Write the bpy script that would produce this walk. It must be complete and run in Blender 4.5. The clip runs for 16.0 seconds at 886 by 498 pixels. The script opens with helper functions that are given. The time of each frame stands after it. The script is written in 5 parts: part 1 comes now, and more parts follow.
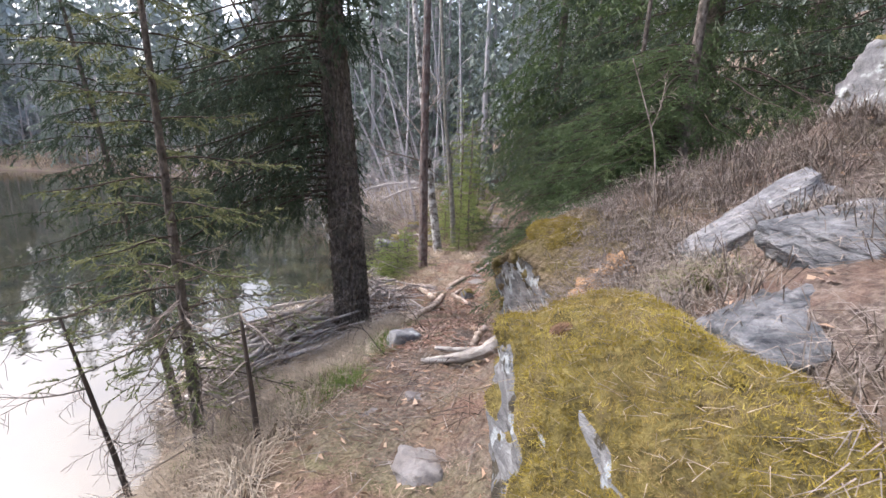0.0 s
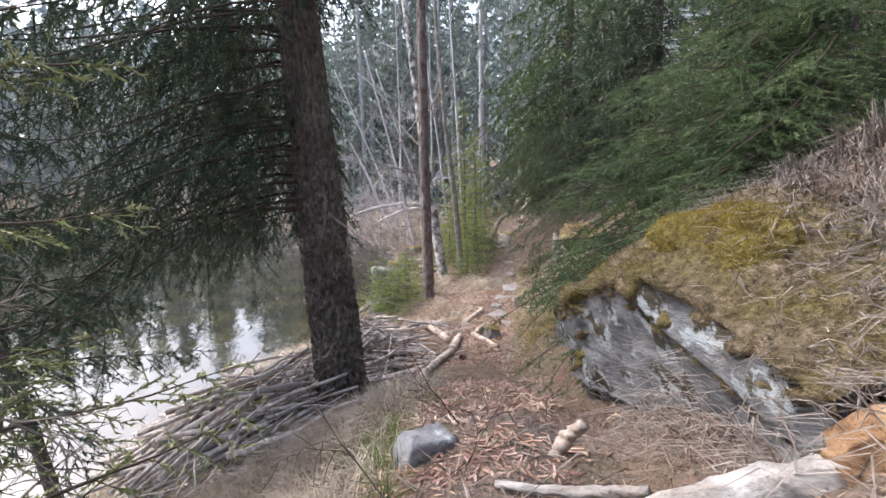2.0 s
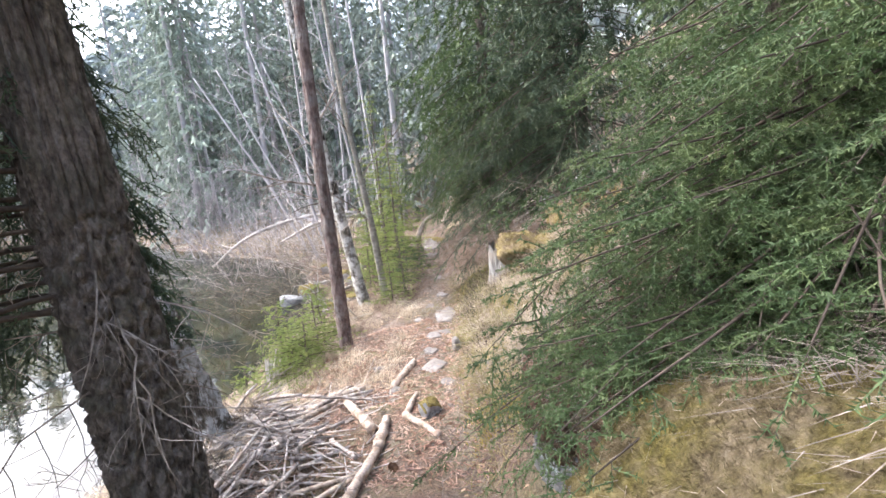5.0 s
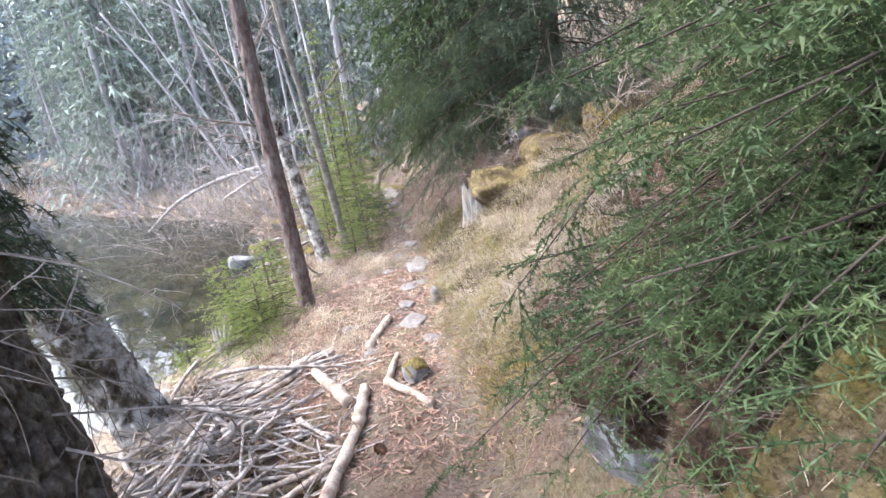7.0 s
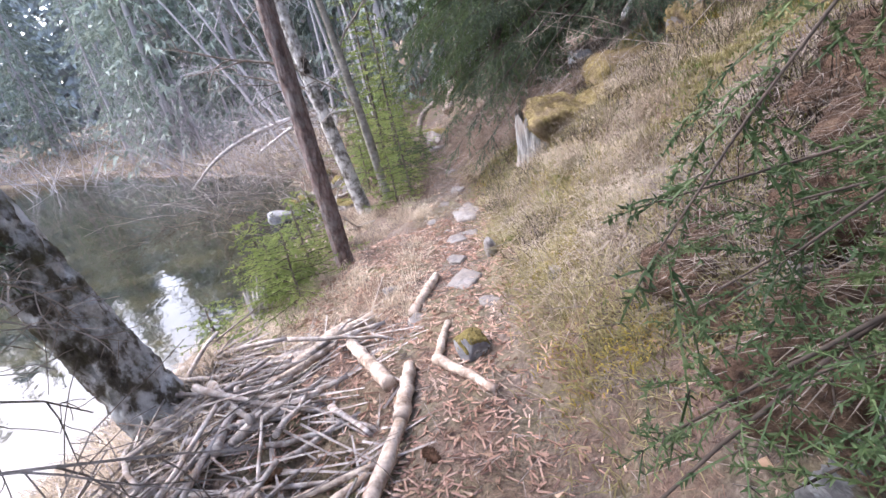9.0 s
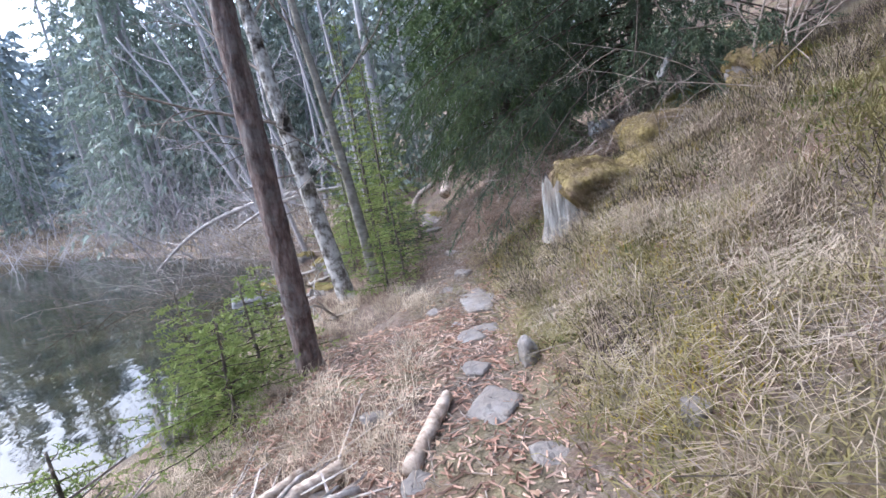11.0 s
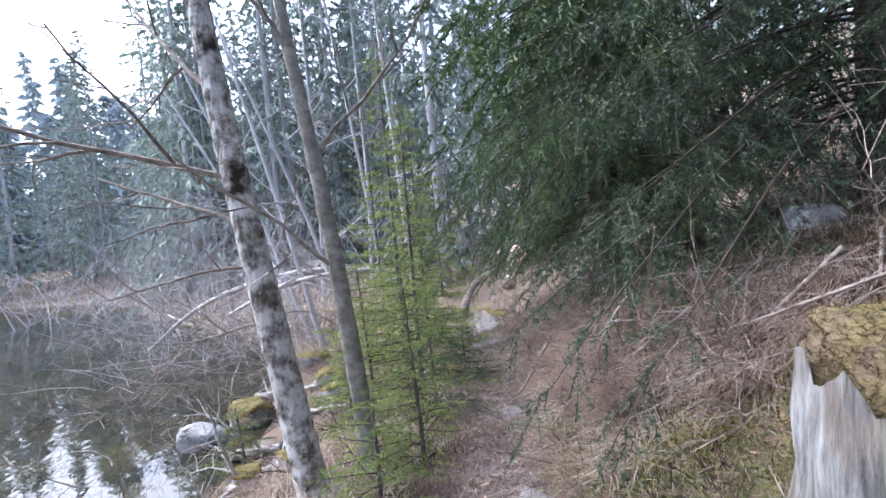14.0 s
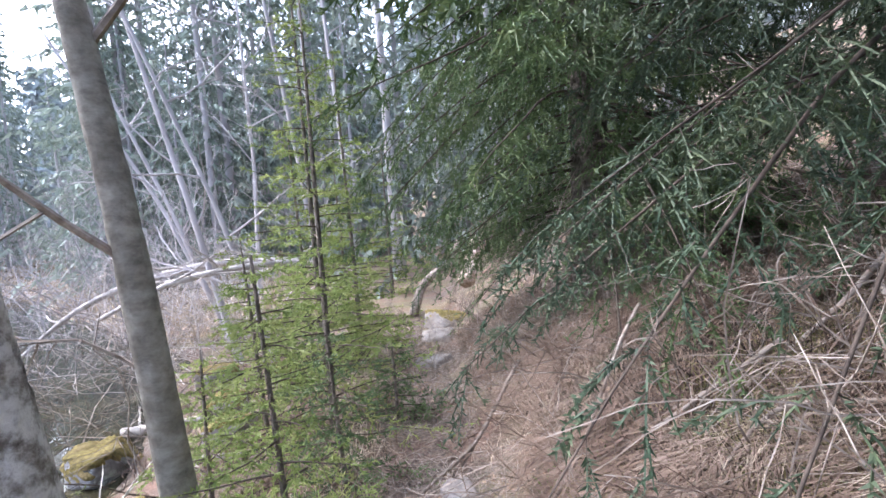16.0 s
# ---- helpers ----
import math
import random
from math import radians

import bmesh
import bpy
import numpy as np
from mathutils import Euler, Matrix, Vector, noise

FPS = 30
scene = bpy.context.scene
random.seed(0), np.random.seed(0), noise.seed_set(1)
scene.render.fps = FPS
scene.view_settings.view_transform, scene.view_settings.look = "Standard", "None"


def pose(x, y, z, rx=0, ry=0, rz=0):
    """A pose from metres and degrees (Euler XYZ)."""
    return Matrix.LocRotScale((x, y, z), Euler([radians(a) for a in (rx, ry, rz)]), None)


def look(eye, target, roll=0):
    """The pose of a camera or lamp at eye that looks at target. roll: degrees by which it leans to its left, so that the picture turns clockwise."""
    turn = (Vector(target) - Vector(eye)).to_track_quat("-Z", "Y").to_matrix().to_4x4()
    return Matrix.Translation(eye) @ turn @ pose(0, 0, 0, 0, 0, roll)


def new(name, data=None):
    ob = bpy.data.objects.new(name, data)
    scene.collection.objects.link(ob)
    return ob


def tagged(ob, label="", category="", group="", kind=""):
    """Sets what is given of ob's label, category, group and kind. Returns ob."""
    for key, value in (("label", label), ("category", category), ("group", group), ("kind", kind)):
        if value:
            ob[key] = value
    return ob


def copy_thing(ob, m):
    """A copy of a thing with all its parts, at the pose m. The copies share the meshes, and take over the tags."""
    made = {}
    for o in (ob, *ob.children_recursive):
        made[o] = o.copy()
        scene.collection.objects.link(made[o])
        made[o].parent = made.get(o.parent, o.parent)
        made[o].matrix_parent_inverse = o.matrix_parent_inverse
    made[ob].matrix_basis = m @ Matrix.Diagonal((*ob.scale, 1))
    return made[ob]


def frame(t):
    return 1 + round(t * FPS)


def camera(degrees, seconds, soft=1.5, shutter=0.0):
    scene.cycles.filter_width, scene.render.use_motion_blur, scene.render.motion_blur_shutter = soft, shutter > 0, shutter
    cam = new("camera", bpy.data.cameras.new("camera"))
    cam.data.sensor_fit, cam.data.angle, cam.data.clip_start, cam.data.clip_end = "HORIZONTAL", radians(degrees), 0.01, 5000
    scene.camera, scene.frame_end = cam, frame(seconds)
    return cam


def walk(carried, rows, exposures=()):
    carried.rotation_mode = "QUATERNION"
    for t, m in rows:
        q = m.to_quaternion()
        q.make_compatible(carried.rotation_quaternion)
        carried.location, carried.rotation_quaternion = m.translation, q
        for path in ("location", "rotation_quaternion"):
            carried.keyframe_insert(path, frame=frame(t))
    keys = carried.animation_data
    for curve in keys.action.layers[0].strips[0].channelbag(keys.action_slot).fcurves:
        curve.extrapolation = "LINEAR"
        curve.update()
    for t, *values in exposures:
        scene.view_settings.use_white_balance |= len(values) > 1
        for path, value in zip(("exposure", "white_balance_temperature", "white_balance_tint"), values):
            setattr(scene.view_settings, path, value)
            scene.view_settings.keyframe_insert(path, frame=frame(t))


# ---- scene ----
cam = camera(87.4, 16.0)
METRES, EYE, TILT, LEAN, TURN = 10.5, 2.27, -13.0, -1.5, 0.0
ROWS = [
    (0.0, 0.0, 0.0, 0.0, 0.0, 0.0, -0.0),
    (0.5, -0.0057, 0.0308, 0.0082, 0.96, -0.88, -1.25),
    (1.0, -0.0112, 0.0776, -0.0076, 4.88, 0.92, -1.05),
    (1.5, -0.0214, 0.1095, -0.0057, 3.87, 2.79, 0.39),
    (2.0, -0.0194, 0.153, 0.0027, -0.37, 3.01, 2.91),
    (2.5, -0.0143, 0.1731, 0.0132, -4.94, 3.86, 6.54),
    (3.0, -0.0112, 0.1996, 0.0271, -10.07, 2.66, 7.51),
    (3.5, -0.0028, 0.2217, 0.0357, -12.66, 1.94, 7.19),
    (4.0, 0.0026, 0.2437, 0.0442, -11.2, 1.67, 7.33),
    (6.5, 0.0012, 0.3458, 0.0509, -10.24, -1.76, 11.56),
    (7.0, -0.0033, 0.3628, 0.0413, -14.73, -5.39, 12.1),
    (7.5, -0.0017, 0.3816, 0.0435, -17.97, -8.71, 13.19),
    (8.0, 0.0079, 0.3998, 0.0508, -14.49, -10.66, 15.03),
    (8.5, 0.0062, 0.4144, 0.0441, -9.4, -11.65, 14.78),
    (11.0, 0.0077, 0.5598, 0.0192, -10.55, 0.68, 13.39),
    (11.5, 0.0253, 0.5986, 0.0281, -14.26, 0.06, 12.41),
    (12.0, 0.039, 0.6401, 0.0406, -15.07, -0.01, 12.36),
    (12.5, 0.0452, 0.6816, 0.0582, -13.95, 3.73, 11.66),
    (13.0, 0.0549, 0.7257, 0.0724, -8.78, 7.8, 11.01),
    (13.5, 0.0574, 0.7673, 0.0799, -3.62, 9.83, 9.27),
    (14.0, 0.0671, 0.8034, 0.0862, -3.36, 10.59, 7.85),
    (14.5, 0.0804, 0.835, 0.0932, -4.14, 11.73, 8.1),
    (15.0, 0.0887, 0.8709, 0.0951, -6.51, 11.07, 7.97),
    (15.5, 0.0968, 0.9091, 0.0994, -8.47, 9.78, 7.7),
    (16.0, 0.1055, 0.939, 0.1029, -7.93, 9.06, 7.95),
]
EXPOSURES = [(0.0, 1.68, 6400, 16), (2.0, 1.8, 6350, 14), (4.0, 2.32, 6500, 12), (7.0, 2.42, 6100, 13), (8.5, 2.25, 6100, 19), (11.0, 1.79, 5600, 13), (13.0, 1.98, 5550, 13), (14.5, 2.02, 5650, 15), (16.0, 2.32, 5850, 15)]
walk(cam, [(t, pose(0, 0, EYE, TILT, LEAN, TURN) @ pose(METRES * x, METRES * y, METRES * z, 90 + pitch, roll, yaw)) for t, x, y, z, yaw, pitch, roll in ROWS], EXPOSURES)

# ---- world, sun, sky ----
world = bpy.data.worlds.new("overcast_world")
scene.world = world
world.use_nodes = True
wt = world.node_tree
wt.nodes.clear()
w_out = wt.nodes.new("ShaderNodeOutputWorld")
w_bg = wt.nodes.new("ShaderNodeBackground")
w_sky = wt.nodes.new("ShaderNodeTexSky")
w_sky.sky_type = "NISHITA"
w_sky.sun_disc = False
w_sky.sun_elevation = radians(48)
w_sky.sun_rotation = radians(-60)
w_sky.air_density = 1.0
w_sky.dust_density = 4.0
w_hsv = wt.nodes.new("ShaderNodeHueSaturation")
w_hsv.inputs["Saturation"].default_value = 0.75
wt.links.new(w_sky.outputs["Color"], w_hsv.inputs["Color"])
wt.links.new(w_hsv.outputs["Color"], w_bg.inputs["Color"])
w_bg.inputs["Strength"].default_value = 0.15
wt.links.new(w_bg.outputs["Background"], w_out.inputs["Surface"])

sun_data = bpy.data.lights.new("sun", "SUN")
sun_data.energy = 0.8
sun_data.angle = radians(14)
sun_data.color = (1.0, 0.97, 0.93)
sun = new("sun", sun_data)
sun.matrix_world = look((-20, 6, 26), (0, 8, 0))

# ---- materials ----


def material(name, stops, scale=6.0, rough=0.85, bump=0.4, bump_scale=40.0, stretch=(1, 1, 1), stops2=None,
             scale2=1.2, cover=0.5, soft2=0.12, spec=0.25, per_piece=0.0, thin=0.0, bump_dist=0.01, stops3=None, scale3=9.0, cover3=0.6):
    """Two scales of noise: a fine one picks the colour from stops, a coarse one covers patches with stops2 (and a third with stops3)."""
    m = bpy.data.materials.new(name)
    m.use_nodes = True
    t = m.node_tree
    bsdf = t.nodes["Principled BSDF"]
    bsdf.inputs["Roughness"].default_value = rough
    bsdf.inputs["Specular IOR Level"].default_value = spec
    tc = t.nodes.new("ShaderNodeTexCoord")
    mp = t.nodes.new("ShaderNodeMapping")
    mp.inputs["Scale"].default_value = stretch
    t.links.new(tc.outputs["Object"], mp.inputs["Vector"])

    def fine(sc, det=6.0, vec=mp):
        n = t.nodes.new("ShaderNodeTexNoise")
        n.inputs["Scale"].default_value = sc
        n.inputs["Detail"].default_value = det
        n.inputs["Roughness"].default_value = 0.65
        t.links.new(vec.outputs[0] if vec is mp else tc.outputs["Object"], n.inputs["Vector"])
        return n

    def ramp(src, table):
        r = t.nodes.new("ShaderNodeValToRGB")
        while len(r.color_ramp.elements) < len(table):
            r.color_ramp.elements.new(0.5)
        for e, (p, c) in zip(r.color_ramp.elements, table):
            e.position, e.color = p, (*c, 1)
        t.links.new(src, r.inputs["Fac"])
        return r

    def mix(fac, a, b):
        x = t.nodes.new("ShaderNodeMix")
        x.data_type = "RGBA"
        t.links.new(fac, x.inputs["Factor"])
        t.links.new(a, x.inputs["A"])
        t.links.new(b, x.inputs["B"])
        return x.outputs["Result"]

    col = ramp(fine(scale).outputs["Fac"], stops).outputs["Color"]
    for table, sc, cov in ((stops2, scale2, cover), (stops3, scale3, cover3)):
        if table:
            mask = ramp(fine(sc, 5.0, tc).outputs["Fac"], [(max(0, cov - soft2), (0, 0, 0)), (min(1, cov + soft2), (1, 1, 1))])
            col = mix(mask.outputs["Color"], col, ramp(fine(scale * 1.7).outputs["Fac"], table).outputs["Color"])
    if per_piece:
        geo = t.nodes.new("ShaderNodeNewGeometry")
        info = t.nodes.new("ShaderNodeObjectInfo")
        add = t.nodes.new("ShaderNodeMath")
        add.operation = "ADD"
        t.links.new(geo.outputs["Random Per Island"], add.inputs[0])
        t.links.new(info.outputs["Random"], add.inputs[1])
        rng = t.nodes.new("ShaderNodeMapRange")
        rng.inputs["From Max"].default_value = 2.0
        rng.inputs["To Min"].default_value = 1 - per_piece
        rng.inputs["To Max"].default_value = 1 + per_piece
        t.links.new(add.outputs[0], rng.inputs["Value"])
        hsv = t.nodes.new("ShaderNodeHueSaturation")
        t.links.new(rng.outputs["Result"], hsv.inputs["Value"])
        t.links.new(col, hsv.inputs["Color"])
        col = hsv.outputs["Color"]
    t.links.new(col, bsdf.inputs["Base Color"])
    if bump:
        b = t.nodes.new("ShaderNodeBump")
        b.inputs["Strength"].default_value = bump
        b.inputs["Distance"].default_value = bump_dist
        t.links.new(fine(bump_scale, 8.0).outputs["Fac"], b.inputs["Height"])
        t.links.new(b.outputs["Normal"], bsdf.inputs["Normal"])
    if thin:
        tr = t.nodes.new("ShaderNodeBsdfTranslucent")
        t.links.new(col, tr.inputs["Color"])
        mx = t.nodes.new("ShaderNodeMixShader")
        mx.inputs["Fac"].default_value = thin
        t.links.new(bsdf.outputs[0], mx.inputs[1])
        t.links.new(tr.outputs[0], mx.inputs[2])
        t.links.new(mx.outputs[0], t.nodes["Material Output"].inputs["Surface"])
    return m


M_GROUND = material("forest_floor", [(0.3, (0.06, 0.048, 0.041)), (0.48, (0.14, 0.11, 0.093)), (0.62, (0.24, 0.2, 0.172)), (0.75, (0.38, 0.335, 0.3))],
                    scale=34, bump=0.9, bump_scale=60, bump_dist=0.02,
                    stops2=[(0.3, (0.085, 0.078, 0.04)), (0.5, (0.19, 0.17, 0.09)), (0.7, (0.32, 0.29, 0.18))], scale2=1.1, cover=0.56,
                    stops3=[(0.3, (0.10, 0.06, 0.045)), (0.6, (0.24, 0.155, 0.12)), (0.8, (0.35, 0.25, 0.2))], scale3=2.3, cover3=0.57)
M_BARK = material("spruce_bark", [(0.32, (0.04, 0.033, 0.028)), (0.5, (0.16, 0.135, 0.116)), (0.68, (0.31, 0.275, 0.245))], scale=30, stretch=(1, 1, 0.6),
                  bump=1.0, bump_scale=44, bump_dist=0.03, stops2=[(0.3, (0.07, 0.065, 0.05)), (0.7, (0.19, 0.18, 0.14))], scale2=7, cover=0.6)
M_PINE = material("pine_bark", [(0.3, (0.055, 0.04, 0.036)), (0.5, (0.16, 0.115, 0.105)), (0.7, (0.32, 0.26, 0.245))], scale=22, stretch=(1, 1, 0.35),
                  bump=1.0, bump_scale=24, bump_dist=0.025, stops2=[(0.3, (0.16, 0.15, 0.15)), (0.7, (0.34, 0.32, 0.31))], scale2=9, cover=0.58)
M_BIRCH = material("birch_bark", [(0.36, (0.035, 0.028, 0.022)), (0.46, (0.24, 0.22, 0.2)), (0.56, (0.58, 0.57, 0.55)), (0.7, (0.72, 0.71, 0.68))], scale=8,
                   stretch=(1, 1, 0.9), bump=0.8, bump_scale=26, bump_dist=0.02,
                   stops2=[(0.3, (0.04, 0.034, 0.025)), (0.6, (0.13, 0.12, 0.06)), (0.8, (0.22, 0.2, 0.12))], scale2=4, cover=0.67)
M_OLDBIRCH = material("old_birch_bark", [(0.34, (0.03, 0.025, 0.02)), (0.45, (0.15, 0.135, 0.115)), (0.53, (0.52, 0.53, 0.54)), (0.66, (0.76, 0.78, 0.79))], scale=10, stretch=(1, 1, 0.7), bump=1.0, bump_scale=22,
                      bump_dist=0.03, stops2=[(0.3, (0.035, 0.03, 0.022)), (0.6, (0.12, 0.11, 0.06)), (0.8, (0.2, 0.18, 0.11))], scale2=5, cover=0.57)
M_ALDER = material("alder_bark", [(0.3, (0.16, 0.15, 0.13)), (0.5, (0.33, 0.31, 0.27)), (0.7, (0.46, 0.44, 0.39))], scale=12, stretch=(1, 1, 1.6),
                   bump=0.5, bump_scale=40, stops2=[(0.3, (0.10, 0.09, 0.07)), (0.7, (0.23, 0.21, 0.17))], scale2=4, cover=0.58)
M_TWIG = material("dead_twigs", [(0.3, (0.12, 0.10, 0.08)), (0.5, (0.26, 0.22, 0.19)), (0.7, (0.42, 0.38, 0.34))], scale=14, bump=0.2, per_piece=0.45)
M_DARKTWIG = material("dark_twigs", [(0.3, (0.035, 0.027, 0.022)), (0.6, (0.10, 0.08, 0.065))], scale=14, bump=0.2, per_piece=0.3)
M_PALETWIG = material("bleached_twigs", [(0.3, (0.3, 0.27, 0.25)), (0.5, (0.48, 0.44, 0.42)), (0.7, (0.66, 0.62, 0.6))], scale=14, bump=0.3, per_piece=0.35)
M_STICK = material("peeled_sticks", [(0.3, (0.22, 0.19, 0.175)), (0.5, (0.42, 0.385, 0.365)), (0.7, (0.62, 0.58, 0.56))], scale=18, bump=0.4, bump_scale=60,
                   per_piece=0.4, stops2=[(0.3, (0.12, 0.085, 0.06)), (0.7, (0.3, 0.22, 0.17))], scale2=6, cover=0.6)
M_LOG = material("weathered_log", [(0.3, (0.32, 0.25, 0.2)), (0.5, (0.52, 0.44, 0.37)), (0.7, (0.68, 0.6, 0.53))], scale=20, stretch=(1, 1, 1), bump=0.6,
                 bump_scale=40, per_piece=0.2, stops2=[(0.3, (0.1, 0.07, 0.05)), (0.7, (0.28, 0.2, 0.15))], scale2=11, cover=0.57)
M_DRIFT = material("grey_driftwood", [(0.3, (0.16, 0.15, 0.14)), (0.5, (0.42, 0.4, 0.38)), (0.7, (0.68, 0.66, 0.64))], scale=9, stretch=(1, 1.6, 1.6), bump=1.0,
                   bump_scale=16, bump_dist=0.02, stops2=[(0.3, (0.2, 0.17, 0.14)), (0.7, (0.4, 0.36, 0.31))], scale2=4, cover=0.56)
M_STUMP = material("weathered_stump_wood", [(0.3, (0.07, 0.067, 0.063)), (0.5, (0.25, 0.25, 0.245)), (0.7, (0.47, 0.48, 0.48))], scale=11, stretch=(2.2, 2.2, 0.35), bump=1.0,
                   bump_scale=14, bump_dist=0.03, stops2=[(0.3, (0.16, 0.12, 0.09)), (0.7, (0.34, 0.29, 0.24))], scale2=3, cover=0.6)
M_ROTWOOD = material("orange_rotten_wood", [(0.3, (0.14, 0.07, 0.035)), (0.5, (0.36, 0.22, 0.12)), (0.7, (0.56, 0.4, 0.26))], scale=9, stretch=(1, 1.6, 1.6), bump=1.0,
                     bump_scale=18, bump_dist=0.02)
M_ROCK = material("grey_rock", [(0.3, (0.11, 0.112, 0.12)), (0.5, (0.24, 0.242, 0.25)), (0.7, (0.38, 0.38, 0.385))], scale=9, bump=0.9, bump_scale=22, bump_dist=0.02,
                  stops2=[(0.3, (0.36, 0.41, 0.42)), (0.6, (0.52, 0.56, 0.56)), (0.8, (0.62, 0.64, 0.63))], scale2=4.5, cover=0.57, soft2=0.025,
                  stops3=[(0.3, (0.05, 0.048, 0.04)), (0.7, (0.14, 0.13, 0.11))], scale3=5.0, cover3=0.6)
M_LEDGE = material("ledge_rock", [(0.3, (0.09, 0.092, 0.096)), (0.5, (0.2, 0.205, 0.212)), (0.7, (0.33, 0.34, 0.35))], scale=7, stretch=(1, 0.6, 1.6), bump=1.0, bump_scale=18, bump_dist=0.03,
                   stops2=[(0.3, (0.3, 0.34, 0.36)), (0.6, (0.42, 0.46, 0.48)), (0.8, (0.56, 0.58, 0.58))], scale2=6.5, cover=0.56, soft2=0.02,
                   stops3=[(0.3, (0.035, 0.03, 0.022)), (0.7, (0.11, 0.1, 0.075))], scale3=6.0, cover3=0.57)
M_STONE = material("pale_stone", [(0.3, (0.15, 0.138, 0.134)), (0.5, (0.27, 0.255, 0.247)), (0.7, (0.41, 0.395, 0.38))], scale=14, bump=0.9, bump_scale=30, bump_dist=0.02,
                   stops2=[(0.3, (0.12, 0.1, 0.085)), (0.7, (0.25, 0.21, 0.18))], scale2=7, cover=0.55)
M_SLAB = material("blue_grey_slab", [(0.3, (0.06, 0.064, 0.072)), (0.5, (0.17, 0.178, 0.19)), (0.7, (0.32, 0.33, 0.345))], scale=8, stretch=(1, 1, 3), bump=1.0, bump_scale=14, bump_dist=0.04,
                  stops2=[(0.3, (0.3, 0.31, 0.32)), (0.7, (0.5, 0.51, 0.52))], scale2=3.5, cover=0.6, soft2=0.05)
M_MOSSROCK = material("moss_bed", [(0.3, (0.06, 0.05, 0.02)), (0.5, (0.18, 0.145, 0.05)), (0.7, (0.3, 0.25, 0.085))], scale=22, bump=1.0, bump_scale=55, bump_dist=0.03,
                      stops2=[(0.3, (0.16, 0.115, 0.055)), (0.7, (0.36, 0.27, 0.16))], scale2=2.6, cover=0.6)
M_DRYMOSS = material("dry_brown_moss", [(0.3, (0.10, 0.08, 0.03)), (0.5, (0.25, 0.2, 0.08)), (0.7, (0.4, 0.33, 0.16))], scale=24, bump=1.0, bump_scale=55, bump_dist=0.03,
                      stops2=[(0.3, (0.1, 0.07, 0.045)), (0.7, (0.3, 0.23, 0.16))], scale2=4, cover=0.52)
M_LEDGEMOSS = material("litter_strewn_moss", [(0.3, (0.07, 0.05, 0.03)), (0.5, (0.2, 0.155, 0.09)), (0.7, (0.36, 0.29, 0.2))], scale=26, bump=1.0, bump_scale=50, bump_dist=0.04,
                       stops2=[(0.3, (0.09, 0.075, 0.02)), (0.7, (0.3, 0.25, 0.075))], scale2=4.5, cover=0.55)
M_BROWNMOSS = material("russet_bank_moss", [(0.3, (0.035, 0.022, 0.015)), (0.5, (0.13, 0.082, 0.055)), (0.7, (0.27, 0.185, 0.13))], scale=16, bump=1.0, bump_scale=40, bump_dist=0.05,
                       stops2=[(0.3, (0.02, 0.016, 0.012)), (0.7, (0.08, 0.06, 0.045))], scale2=5, cover=0.56)
M_MOSS = material("moss_fronds", [(0.3, (0.17, 0.13, 0.025)), (0.5, (0.35, 0.275, 0.055)), (0.7, (0.5, 0.42, 0.12))], scale=5, bump=0, per_piece=0.4, thin=0.25,
                  stops2=[(0.3, (0.2, 0.14, 0.06)), (0.7, (0.44, 0.33, 0.18))], scale2=2.2, cover=0.62)
M_DRYGRASS = material("dry_grass", [(0.3, (0.26, 0.208, 0.155)), (0.5, (0.41, 0.342, 0.265)), (0.7, (0.59, 0.52, 0.42))], scale=2.5, bump=0, per_piece=0.4, thin=0.25)
M_YELLOWGRASS = material("yellowed_bilberry_stems", [(0.3, (0.1, 0.095, 0.042)), (0.5, (0.21, 0.19, 0.085)), (0.7, (0.38, 0.33, 0.19))], scale=2.0, bump=0, per_piece=0.45, thin=0.25)
M_GREENGRASS = material("green_grass", [(0.3, (0.08, 0.12, 0.03)), (0.6, (0.16, 0.22, 0.06)), (0.8, (0.28, 0.28, 0.1))], scale=3, bump=0, per_piece=0.35, thin=0.3)
M_LITTER = material("needle_litter", [(0.3, (0.13, 0.08, 0.06)), (0.5, (0.29, 0.2, 0.15)), (0.7, (0.46, 0.36, 0.29))], scale=4, bump=0, per_piece=0.5)
M_REDLITTER = material("russet_dead_needles", [(0.3, (0.075, 0.052, 0.04)), (0.5, (0.18, 0.13, 0.102)), (0.7, (0.33, 0.262, 0.22))], scale=3, bump=0, per_piece=0.45, thin=0.15)
M_CHIP = material("wood_chips", [(0.3, (0.22, 0.12, 0.085)), (0.5, (0.4, 0.26, 0.2)), (0.7, (0.6, 0.48, 0.4))], scale=5, bump=0, per_piece=0.45)
M_LEAF = material("fallen_leaves", [(0.3, (0.2, 0.12, 0.08)), (0.5, (0.42, 0.29, 0.2)), (0.75, (0.62, 0.5, 0.38))], scale=6, bump=0, per_piece=0.4)
M_NEEDLE = material("spruce_needles", [(0.32, (0.04, 0.072, 0.03)), (0.5, (0.085, 0.135, 0.055)), (0.68, (0.17, 0.225, 0.095))], scale=5, bump=0, per_piece=0.2, thin=0.2, rough=0.55, spec=0.35,
                    stops2=[(0.3, (0.1, 0.15, 0.05)), (0.7, (0.24, 0.29, 0.12))], scale2=2.6, cover=0.64)
